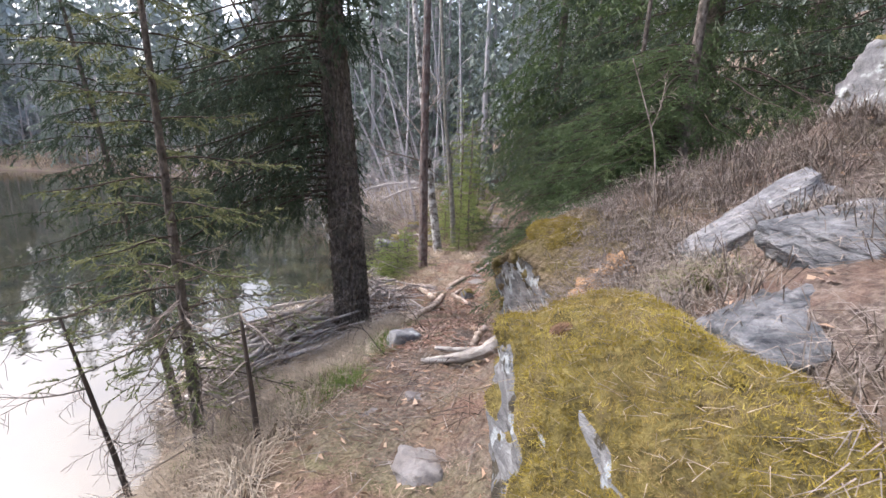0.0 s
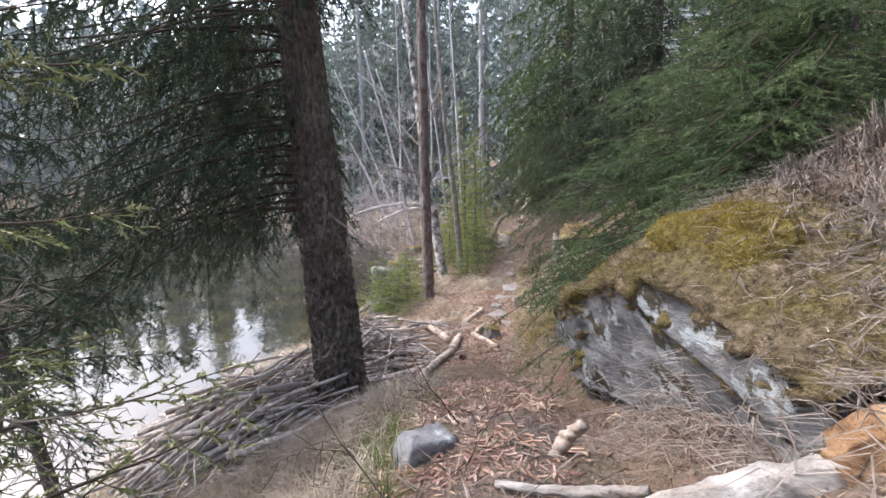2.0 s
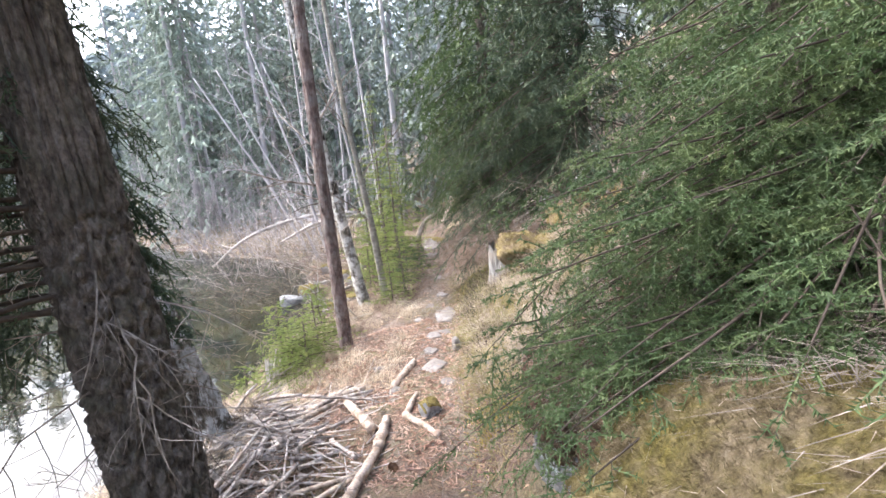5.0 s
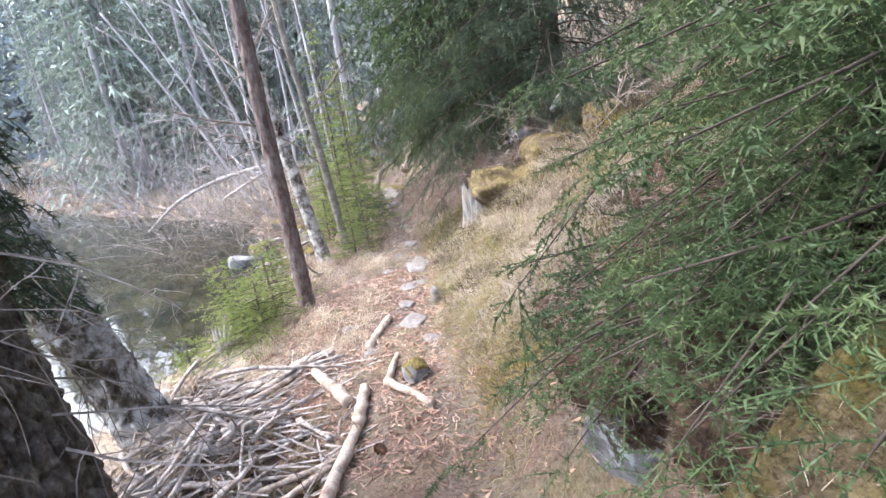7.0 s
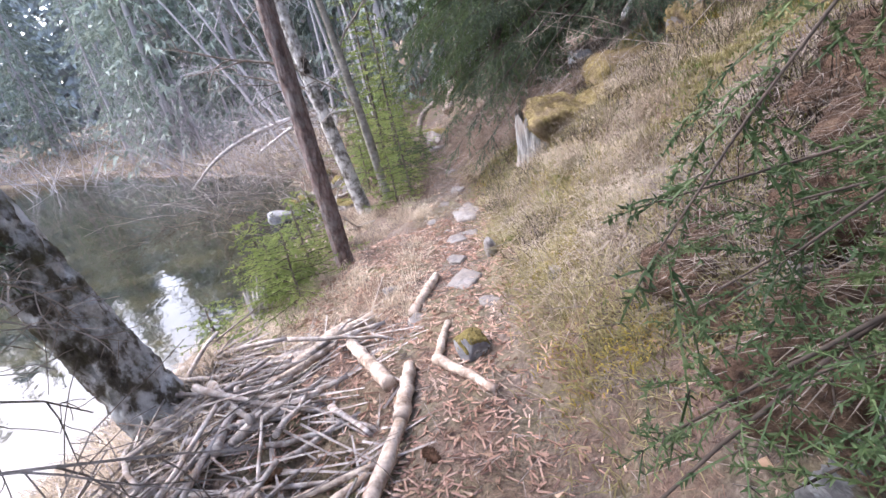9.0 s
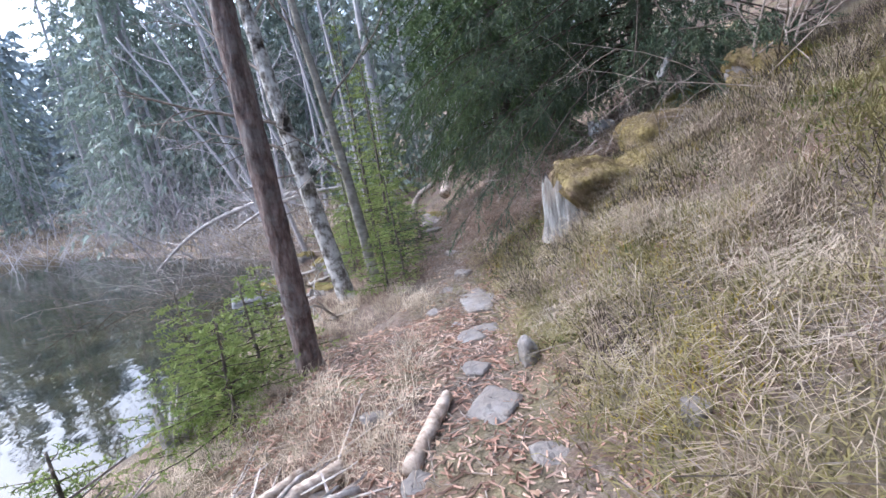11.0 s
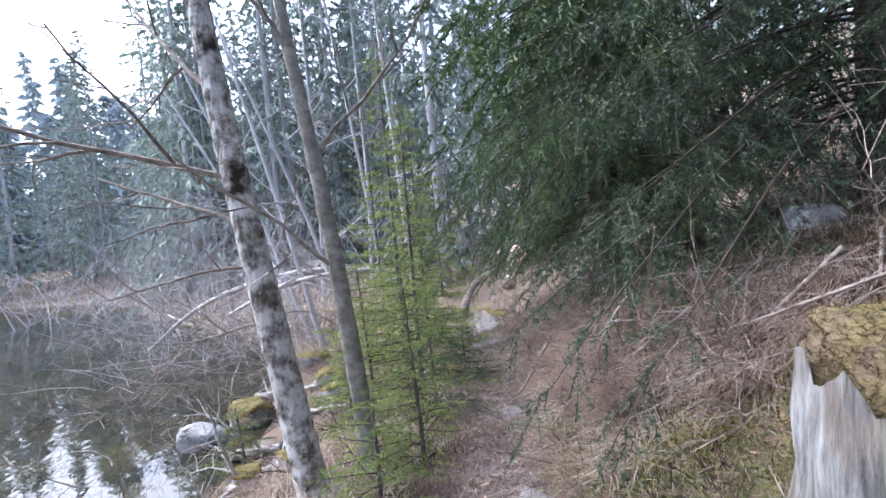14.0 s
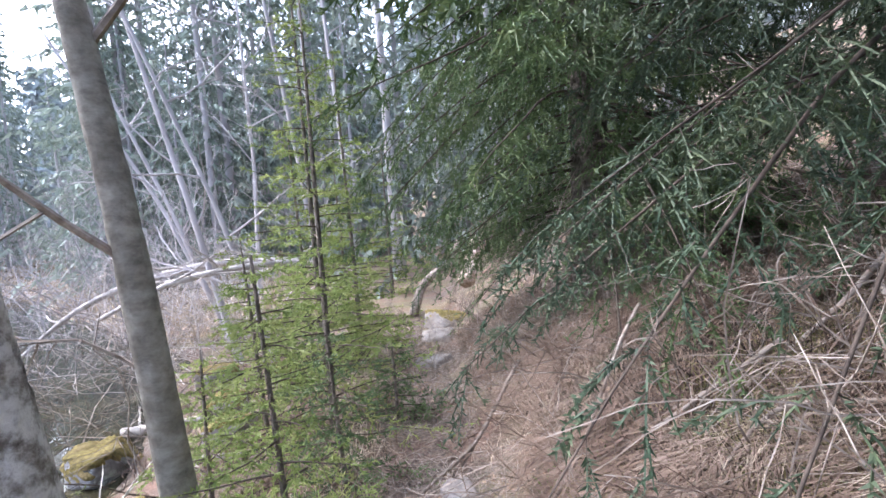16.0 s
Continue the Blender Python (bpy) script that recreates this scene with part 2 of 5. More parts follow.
M_DARKNEEDLE = material("old_spruce_needles", [(0.32, (0.03, 0.052, 0.032)), (0.5, (0.064, 0.1, 0.06)), (0.68, (0.13, 0.165, 0.095))], scale=5, bump=0, per_piece=0.2, thin=0.18, rough=0.55, spec=0.35,
                        stops2=[(0.3, (0.08, 0.11, 0.05)), (0.7, (0.19, 0.22, 0.11))], scale2=2.2, cover=0.66)
M_YOUNG = material("young_spruce_needles", [(0.32, (0.125, 0.185, 0.055)), (0.5, (0.24, 0.315, 0.1)), (0.68, (0.38, 0.43, 0.165))], scale=5, bump=0, per_piece=0.22, thin=0.4, rough=0.55,
                   stops2=[(0.3, (0.24, 0.26, 0.09)), (0.7, (0.42, 0.42, 0.18))], scale2=2.0, cover=0.6)
M_OLIVE = material("olive_spruce_needles", [(0.32, (0.11, 0.14, 0.06)), (0.5, (0.2, 0.225, 0.1)), (0.68, (0.31, 0.33, 0.16))], scale=6, bump=0, per_piece=0.25, thin=0.25, rough=0.6)
# mist over the far spruces is mixed into this pale needle colour
M_HAZEGREEN = material("haze_tinted_needles", [(0.3, (0.23, 0.275, 0.235)), (0.6, (0.33, 0.385, 0.335)), (0.8, (0.43, 0.475, 0.41))], scale=0.5, bump=0, per_piece=0.45, thin=0.2)
# pale grey twigs and bark, with far haze blended into the colour
M_HAZETWIG = material("pale_hazed_twigs", [(0.3, (0.34, 0.32, 0.33)), (0.6, (0.52, 0.5, 0.52)), (0.8, (0.66, 0.64, 0.66))], scale=0.8, bump=0, per_piece=0.35)
# backdrop paler and bluer still: distance haze painted as base colour
M_HAZEWOOD = material("haze_tinted_forest", [(0.3, (0.32, 0.37, 0.36)), (0.5, (0.42, 0.47, 0.47)), (0.75, (0.51, 0.55, 0.56))], scale=0.35, bump=0, per_piece=0.3)
M_CONE = material("spruce_cone", [(0.3, (0.06, 0.035, 0.02)), (0.6, (0.2, 0.12, 0.075))], scale=40, bump=0.5)

M_WATER = bpy.data.materials.new("pond_water")
M_WATER.use_nodes = True
wn = M_WATER.node_tree
wb = wn.nodes["Principled BSDF"]
wb.inputs["Roughness"].default_value = 0.03
wb.inputs["IOR"].default_value = 1.52
wb.inputs["Specular IOR Level"].default_value = 1.0
w_tc = wn.nodes.new("ShaderNodeTexCoord")
w_n = wn.nodes.new("ShaderNodeTexNoise")
w_n.inputs["Scale"].default_value = 1.4
w_n.inputs["Detail"].default_value = 5
wn.links.new(w_tc.outputs["Object"], w_n.inputs["Vector"])
w_r = wn.nodes.new("ShaderNodeValToRGB")
w_r.color_ramp.elements[0].position, w_r.color_ramp.elements[0].color = 0.35, (0.009, 0.01, 0.006, 1)
w_r.color_ramp.elements[1].position, w_r.color_ramp.elements[1].color = 0.75, (0.06, 0.053, 0.025, 1)
wn.links.new(w_n.outputs["Fac"], w_r.inputs["Fac"])
wn.links.new(w_r.outputs["Color"], wb.inputs["Base Color"])
w_m = wn.nodes.new("ShaderNodeMapping")
w_m.inputs["Scale"].default_value = (1.0, 0.6, 1)
wn.links.new(w_tc.outputs["Object"], w_m.inputs["Vector"])
w_n2 = wn.nodes.new("ShaderNodeTexNoise")
w_n2.inputs["Scale"].default_value = 2.2
w_n2.inputs["Detail"].default_value = 3
wn.links.new(w_m.outputs[0], w_n2.inputs["Vector"])
w_b = wn.nodes.new("ShaderNodeBump")
w_b.inputs["Strength"].default_value = 0.12
w_b.inputs["Distance"].default_value = 0.06
wn.links.new(w_n2.outputs["Fac"], w_b.inputs["Height"])
wn.links.new(w_b.outputs["Normal"], wb.inputs["Normal"])

# ---- building tools ----
rng = np.random.default_rng(7)
UP = np.array([0.0, 0.0, 1.0])


def unit(v):
    v = np.asarray(v, float)
    return v / np.maximum(np.linalg.norm(v, axis=-1, keepdims=True), 1e-9)


class Shape:
    """Collects triangles: bars (tubes along a line), slivers (needles, blades) and whole arrays."""

    def __init__(self):
        self.v, self.f, self.n = [], [], 0

    def add(self, v, f):
        self.v.append(np.asarray(v, float))
        self.f.append(np.asarray(f, int) + self.n)
        self.n += len(v)

    def tube(self, pts, radii, sides=6, rough=0.0, cap=True):
        pts, radii = np.asarray(pts, float), np.asarray(radii, float)
        k = len(pts)
        tan = unit(np.gradient(pts, axis=0))
        ref = np.array([1.0, 0, 0]) if abs(tan[:, 0]).mean() < 0.7 else np.array([0, 1.0, 0])
        a = unit(np.cross(tan, ref))
        b = np.cross(tan, a)
        ang = np.linspace(0, 2 * np.pi, sides, endpoint=False)
        r = radii[:, None] * (1 + rough * rng.standard_normal((k, sides)))
        v = pts[:, None] + r[..., None] * (np.cos(ang)[None, :, None] * a[:, None] + np.sin(ang)[None, :, None] * b[:, None])
        i = np.arange((k - 1) * sides)
        row, c = i // sides, i % sides
        p, q = row * sides + c, row * sides + (c + 1) % sides
        f = np.concatenate([np.stack([p, q, q + sides], 1), np.stack([p, q + sides, p + sides], 1)])
        v = v.reshape(-1, 3)
        if cap:
            v = np.concatenate([v, pts[:1], pts[-1:]])
            c = np.arange(sides)
            d = (c + 1) % sides
            s0, e0 = k * sides, k * sides + 1
            f = np.concatenate([f, np.stack([d, c, np.full(sides, s0)], 1), np.stack([(k - 1) * sides + c, (k - 1) * sides + d, np.full(sides, e0)], 1)])
        self.add(v, f)

    def bars(self, p, q, r0, r1):
        """Many straight three-sided twigs at once."""
        p, q = np.asarray(p, float), np.asarray(q, float)
        n = len(p)
        if not n:
            return
        d = unit(q - p)
        a = unit(np.cross(d, d[:, [1, 2, 0]] + 0.3))
        b = np.cross(d, a)
        r0, r1 = np.broadcast_to(r0, n), np.broadcast_to(r1, n)
        v = np.empty((n, 6, 3))
        for j in range(3):
            w = math.cos(j * 2.0944) * a + math.sin(j * 2.0944) * b
            v[:, j], v[:, j + 3] = p + w * r0[:, None], q + w * r1[:, None]
        f = np.array([[0, 1, 4], [0, 4, 3], [1, 2, 5], [1, 5, 4], [2, 0, 3], [2, 3, 5]])
        self.add(v.reshape(-1, 3), (f[None] + 6 * np.arange(n)[:, None, None]).reshape(-1, 3))

    def slivers(self, p, d, length, width, side=None):
        """Many thin pointed blades: from p along d."""
        n = len(p)
        if not n:
            return
        d = unit(d)
        s = unit(np.cross(d, rng.standard_normal((n, 3)))) if side is None else side
        length, width = np.broadcast_to(length, n)[:, None], np.broadcast_to(width, n)[:, None]
        v = np.stack([p - s * width / 2, p + s * width / 2, p + d * length], 1)
        self.add(v.reshape(-1, 3), np.arange(3 * n).reshape(-1, 3))

    def blades(self, p, d, length, width, sag=0.5):
        """Grass: each blade bends over in two steps."""
        n = len(p)
        if not n:
            return
        d = unit(d)
        s = unit(np.cross(d, UP + 0.01 * rng.standard_normal((n, 3))))
        length, width = np.broadcast_to(length, n)[:, None], np.broadcast_to(width, n)[:, None]
        m1 = p + d * length * 0.5
        d2 = unit(d + unit(d * (1, 1, 0) + 1e-3) * sag * 1.2 - UP * sag)
        tip = m1 + d2 * length * 0.5
        v = np.stack([p - s * width / 2, p + s * width / 2, m1 - s * width * 0.4, m1 + s * width * 0.4, tip], 1)
        f = np.array([[0, 1, 3], [0, 3, 2], [2, 3, 4]])
        self.add(v.reshape(-1, 3), (f[None] + 5 * np.arange(n)[:, None, None]).reshape(-1, 3))

    def mesh(self, name, origin, mat, smooth=False):
        v = np.concatenate(self.v) - np.asarray(origin, float)
        f = np.concatenate(self.f)
        me = bpy.data.meshes.new(name)
        me.vertices.add(len(v))
        me.vertices.foreach_set("co", v.ravel())
        me.loops.add(len(f) * 3)
        me.loops.foreach_set("vertex_index", f.ravel().astype(np.int32))
        me.polygons.add(len(f))
        me.polygons.foreach_set("loop_start", np.arange(0, len(f) * 3, 3, dtype=np.int32))
        me.polygons.foreach_set("use_smooth", np.full(len(f), smooth))
        me.update(calc_edges=True)
        me.materials.append(mat)
        return me


def thing(name, at, label, category, group="", kind=""):
    ob = new(name)
    ob.location = at
    ob.empty_display_size = 0.1
    return tagged(ob, label, category, group, kind)


def part(name, shape, mat, parent, label="", smooth=False):
    """One mesh under a thing or a part; shapes are in world metres."""
    top = parent if parent.parent is None else parent.parent
    ob = new(name, shape.mesh(name, top.location, mat, smooth))
    ob.parent = parent
    return tagged(ob, label)


def single(name, shape, mat, at, label, category, group="", kind="", smooth=False):
    ob = new(name, shape.mesh(name, at, mat, smooth))
    ob.location = at
    return tagged(ob, label, category, group, kind)


def lattice(x, y, seed=0):
    """Smooth value noise, -1 to 1."""
    xi, yi = np.floor(x).astype(np.int64), np.floor(y).astype(np.int64)
    u, w = x - xi, y - yi
    u, w = u * u * (3 - 2 * u), w * w * (3 - 2 * w)

    def h(a, b):
        k = (a * 374761393 + b * 668265263 + seed * 974711) & 0xFFFFFFFF
        k = ((k ^ (k >> 13)) * 1274126177) & 0xFFFFFFFF
        return ((k ^ (k >> 16)) & 0xFFFF) / 32767.5 - 1
    return (h(xi, yi) * (1 - u) + h(xi + 1, yi) * u) * (1 - w) + (h(xi, yi + 1) * (1 - u) + h(xi + 1, yi + 1) * u) * w


# ---- the lie of the land ----
WATER = -0.85


def eased(y, ys, vs):
    return sum(np.interp(y + d, ys, vs) for d in (-0.6, -0.3, 0.0, 0.3, 0.6)) / 5


def path_x(y):
    return eased(y, (-4, 2, 4, 5.5, 7, 8.5, 10, 12, 14, 17.5, 24), (-0.4, -0.25, 0.0, 0.25, 0.45, 0.75, 1.05, 1.35, 1.6, 2.0, 3.0))


def path_z(y):
    return eased(y, (-40, -3, 0, 2, 3.3, 4.2, 5.4, 6.4, 8, 10, 12, 14, 17.5, 24, 40, 80), (2.5, 1.2, 1.0, 0.97, 0.83, 0.54, 0.06, 0.0, -0.1, -0.28, -0.33, -0.35, -0.5, -0.35, 0.6, 3.0))


def shore_x(y):
    return eased(y, (-12, 0, 2.2, 3.6, 5.3, 6.4, 7.6, 8.5, 9.3, 11.1, 13.2, 14.8, 16.6, 18.7, 20.2, 23, 28, 34, 37, 39, 42),
                 (-3.5, -2.6, -2.2, -2.3, -3.1, -3.3, -2.8, -2.3, -1.85, -1.4, -0.75, -1.05, -1.4, -2.1, -3.3, -5.9, -10, -14, -22, -40, -90))


def ledge_top(y):
    return np.interp(y, (2.1, 2.6, 3.25, 3.7, 4.1, 4.4), (1.36, 1.4, 1.52, 1.33, 1.14, 1.0))


def land(x, y):
    x, y = np.asarray(x, float), np.asarray(y, float)
    px, pz, sx = path_x(y), path_z(y), shore_x(y)
    d = x - px
    steep = eased(y, (-5, 1, 3, 5, 6.5, 8, 11, 14, 20), (0.55, 0.62, 0.62, 0.62, 0.55, 0.62, 0.66, 0.6, 0.4))
    up = np.clip(d - 0.25 - 0.36 * np.clip((y - 2.25) / 0.4, 0, 1) * np.clip((4.7 - y) / 0.5, 0, 1), 0, None)
    rise = steep * np.minimum(up, 1.6) + 0.42 * np.clip(up - 1.6, 0, 30) + 0.02 * np.sin(3 * up)
    width = np.maximum(px - sx, 0.5)
    u = np.clip(-(d + 0.2) / width, 0, None)
    bank = (WATER - pz) * np.clip(u, 0, 1) ** 1.35
    bed = -0.5 * np.clip(u - 1, 0, 2.2) * np.minimum(width, 1.0)
    z = pz + np.where(d > 0, rise, bank + bed)
    z = z + 0.42 * np.exp(-((x + 1.2) / 0.5) ** 2 - ((y - 6.95) / 0.75) ** 2)
    back = ledge_top(y) + 0.1 + 0.42 * (x - 0.8)
    shelf = np.clip((x - 0.74) / 0.2, 0, 1) * np.clip((y - 1.9) / 0.5, 0, 1) * np.clip((4.75 - y) / 0.6, 0, 1)
    z = z + shelf * np.clip(back - z, -0.15, 0.9)
    bank_top = np.interp(y, (4.3, 4.93, 5.7, 6.3, 6.8), (0.95, 0.8, 0.36, 0.2, -0.1)) + 0.85 * (x - 0.8)
    z = z + np.clip((x - 0.62) / 0.2, 0, 1) * np.clip((y - 4.2) / 0.5, 0, 1) * np.clip((6.9 - y) / 0.7, 0, 1) * np.clip(bank_top - z, 0, 0.7) * np.clip((2.8 - x) / 0.8, 0, 1)
    z = np.where(x < -36, np.maximum(z, WATER + 0.12 * (-36 - x)), z)
    dry = np.clip((z - WATER) / 0.5, 0.15, 1)
    trail = np.clip(np.abs(d + 0.1) / 0.55, 0.25, 1)
    amp = dry * trail
    z = z + amp * (0.12 * lattice(x * 0.9, y * 0.9, 1) + 0.09 * lattice(x * 2.3, y * 2.3, 2) + 0.045 * lattice(x * 5, y * 5, 3)) + dry * 0.012 * lattice(x * 15, y * 15, 4)
    return np.minimum(z, 30)


def on_land(x, y, lift=0.0):
    x, y = np.asarray(x, float), np.asarray(y, float)
    return np.stack([x, y, land(x, y) + lift], -1)


def spread(lo, hi, fine, grow):
    """Grid lines: even between lo and hi, wider and wider outside."""
    inner = list(np.arange(lo, hi, fine))
    left, right, s = [], [], fine
    a, b = lo, inner[-1]
    while b < 420:
        s *= grow
        a, b = a - s, b + s
        left.append(a)
        right.append(b)
    return np.array(left[::-1] + inner + right)


gx, gy = spread(-4.0, 4.6, 0.07, 1.1), spread(-0.8, 16, 0.085, 1.1)
GX, GY = np.meshgrid(gx, gy)
s = Shape()
nx, ny = len(gx), len(gy)
idx = np.arange((nx - 1) * (ny - 1))
row, c = idx // (nx - 1), idx % (nx - 1)
p = row * nx + c
s.add(np.stack([GX.ravel(), GY.ravel(), land(GX, GY).ravel()], 1), np.concatenate([np.stack([p, p + 1, p + 1 + nx], 1), np.stack([p, p + 1 + nx, p + nx], 1)]))
single("ground", s, M_GROUND, (0, 0, 0), "forest floor of brown needle litter and dry grass", "ground", kind="structure", smooth=True)

s = Shape()
s.add([(-420, -420, WATER), (12, -420, WATER), (12, 420, WATER), (-420, 420, WATER)], [(0, 1, 2), (0, 2, 3)])
single("water", s, M_WATER, (0, 0, WATER), "still dark pond water mirroring trees and sky", "water", kind="structure")


# ---- trees ----
def line(points, n):
    """A smooth line through a few points."""
    points = np.asarray(points, float)
    t = np.linspace(0, 1, len(points))
    u = np.linspace(0, 1, n)
    out = np.stack([np.interp(u, t, points[:, i]) for i in range(3)], 1)
    for _ in range(2):
        out[1:-1] = (out[:-2] + 2 * out[1:-1] + out[2:]) / 4
    return out


def bark_trunk(pts, radii, sides, ridge, seed, plates=7.0):
    """A trunk whose bark is broken into upright plates."""
    s = Shape()
    s.tube(pts, radii, sides)
    v = s.v[0]
    k = len(pts)
    body = v[:k * sides].reshape(k, sides, 3)
    cen = np.asarray(pts)[:, None]
    ang = np.linspace(0, 2 * np.pi, sides, endpoint=False)[None] + np.zeros((k, 1))
    h = np.concatenate([[0], np.cumsum(np.linalg.norm(np.diff(pts, axis=0), axis=1))])[:, None] + np.zeros((1, sides))
    wob = lattice(h * 5, ang * 3, seed + 5)
    n = np.minimum(1.6 * np.abs(lattice(ang * plates + wob, h * (8 if plates < 8 else 12), seed)), 0.75) + 0.35 * lattice(ang * 14, h * 30, seed + 3)
    out = unit(body - cen)
    s.v[0][:k * sides] = (body + out * (ridge * (n - 0.4))[..., None]).reshape(-1, 3)
    return s


def twig_foliage(wood, green, P, D, L, step, n_len, n_wid, sag, r=0.002, spread_n=0.55, core=0.0):
    """Shoots from P along D, with needles standing forward all round them; they sag with their length."""
    n = len(P)
    D = unit(D)
    mid = P + D * L[:, None] * 0.5 - UP * (sag * L * 0.12)[:, None]
    end = P + D * L[:, None] - UP * (sag * L * 0.5)[:, None]
    if r:
        wood.bars(P, mid, r, r * 0.7)
    if core:
        green.bars(P + (mid - P) * 0.3, mid, core * 0.6, core)
        green.bars(mid, end, core, core * 0.4)
    cnt = np.maximum((L / step).astype(int), 3)
    own = np.repeat(np.arange(n), cnt)
    t = rng.random(len(own))
    a, b, c = P[own], mid[own], end[own]
    t2 = t[:, None]
    pos = np.where(t2 < 0.5, a + (b - a) * 2 * t2, b + (c - b) * (2 * t2 - 1))
    along = unit(np.where(t2 < 0.5, b - a, c - b))
    rad = unit(np.cross(along, rng.standard_normal((len(own), 3))))
    green.slivers(pos + rad * core * 0.3, along * (1.05 - spread_n) + rad * spread_n, n_len * (0.7 + 0.6 * rng.random(len(own))), n_wid, unit(along * rng.standard_normal((len(own), 1)) + np.cross(along, rad)))


def spruce(name, base, height, r0, lean, first, count, reach, needles, label, bark=None, hang=0.8, step=0.006, n_len=0.03, n_wid=0.018, twigs=16, droop=0.45,
           arc=(0, 360), top_scale=1.0, bare=0, upto=None, sides=14, ridge=0.0, group="", twig_len=0.34, seed=1, dead_len=0.9, rise=0.15, tip=0.35, split=99.0, boughs=True, sprays=3,
           wood=0.002, open_side=None, low_arc=None, inner=0.14, spread_n=0.5, core=0.003, bare_drop=0.35):
    """A conifer: trunk, boughs with drooping twigs and needles, and bare dead branches low down."""
    global rng
    keep, rng = rng, np.random.default_rng(seed)
    base = np.asarray(base, float)
    th = thing(name, base, label, "tree", group)
    pts = line([base - (0, 0, 0.15), base + np.array([lean[0] * 0.3, lean[1] * 0.3, height * 0.3]), base + np.array([lean[0], lean[1], height])], max(10, int(height * (32 if ridge else 3))))
    t = np.linspace(0, 1, len(pts))
    if ridge:
        t2 = np.concatenate([np.linspace(0, 0.29, 300), np.linspace(0.3, 1, 34)])
        pts = np.stack([np.interp(t2, t, pts[:, j]) for j in range(3)], 1)
        t = t2
    rad = r0 * (1 - t) ** 0.8 + 0.006 + r0 * 0.45 * np.exp(-t * height / 0.22)
    if ridge:
        part("trunk", bark_trunk(pts, rad, 150, ridge, seed, 9.0), bark or M_BARK, th, smooth=True)
    else:
        s = Shape()
        s.tube(pts, rad, sides, 0.04)
        part("trunk", s, bark or M_BARK, th, smooth=True)
    limbs, green = Shape(), Shape()
    upto = upto or height * 0.97
    for i in range(count):
        f = (i + rng.random()) / count
        h = first + (upto - first) * f
        az = radians(arc[0] + ((i * 137.5 + 25 * rng.standard_normal()) % 360) / 360 * (arc[1] - arc[0]))
        if low_arc and h < low_arc[2]:
            az = radians(low_arc[0] + ((i * 137.5 + 25 * rng.standard_normal()) % 360) / 360 * (low_arc[1] - low_arc[0]))
        q = max(0.06, 1 - max(0, h - first * 0.5) / (height * top_scale))
        length = reach * q ** 0.75 * (0.75 + 0.4 * rng.random())
        if open_side and h < open_side[2] and (math.degrees(az) - open_side[0]) % 360 < open_side[1]:
            length *= open_side[3]
        at = np.array([np.interp(h / height, t, pts[:, j]) for j in range(3)])
        out = np.array([math.cos(az), math.sin(az), 0])
        u = np.linspace(0, 1, 9)
        bend = rng.normal(0, 0.12) * length
        side = np.array([-out[1], out[0], 0])
        zz = length * (rise * u - droop * (0.7 + 0.9 * rng.random()) * u ** 1.7 + tip * np.clip(u - 0.65, 0, 1) ** 1.3)
        bp = at + out * (length * u * 0.95)[:, None] + UP * zz[:, None] + side * (bend * u ** 2)[:, None]
        if boughs:
            limbs, green = Shape(), Shape()
        limbs.tube(*((bp, np.linspace(0.0035 + 0.0045 * length, 0.0022, 9), 5, 0.1, False) if wood else (bp[::2], np.linspace(0.004 + 0.005 * length, 0.0022, 5), 3, 0.0, False)))
        big = h > split
        m = max(4, int(twigs * (0.5 if big else 1) * (0.25 + 0.75 * length / reach) * (0.8 + 0.4 * rng.random())))
        u2 = np.clip(np.linspace(inner, 1, m) + rng.normal(0, 0.02, m), 0.08, 1)
        P = np.stack([np.interp(u2, u, bp[:, j]) for j in range(3)], 1)
        sg = np.where(np.arange(m) % 2, 1, -1)[:, None]
        fan = 0.75 + 0.5 * rng.random((m, 1))
        D = out * 0.65 + side * sg * fan - UP * (hang * (0.6 + 0.8 * rng.random((m, 1)))) + 0.15 * rng.standard_normal((m, 3))
        D[-1] = bp[-1] - bp[-2]
        L = twig_len * (0.55 + 0.7 * rng.random(m)) * (1.15 - 0.6 * u2) * min(1.3, 0.45 + length / 1.6)
        Ps, Ds, Ls = [P], [D], [L]
        for j in range(sprays):
            w = (j + 0.7) / (sprays + 0.3)
            Ps.append(P + unit(D) * (L * w)[:, None] - UP * (0.15 * hang * L * w * w)[:, None])
            across = unit(np.cross(unit(D), UP + 0.5 * rng.standard_normal((m, 3))))
            Ds.append(unit(D) * 0.8 + across * (0.75 if j % 2 else -0.75) + rng.standard_normal((m, 3)) * 0.3 - UP * hang * 0.45)
            Ls.append(L * (0.46 - 0.05 * j))
        k = 2.6 if big else 1.0
        twig_foliage(limbs, green, np.concatenate(Ps), np.concatenate(Ds), np.concatenate(Ls), step * (3.2 if big else 1.2), n_len * k, n_wid * k, hang * 0.5, r=0.0 if big else wood, spread_n=spread_n, core=core * k if wood else 0.0)
        if boughs:
            bough = part("bough", limbs, M_DARKTWIG, th, smooth=True)
            tagged(part("needles", green, needles, bough), kind="stuff")
    if count and not boughs:
        part("framework", limbs, M_DARKTWIG, th, smooth=True)["kind"] = "stuff"
        part("crown", green, needles, th)
    for i in range(bare):
        h = 0.35 + (first + 0.8 - 0.3) * rng.random()
        az = rng.random() * 6.283
        at = np.array([np.interp(h / height, t, pts[:, j]) for j in range(3)])
        dead = Shape()
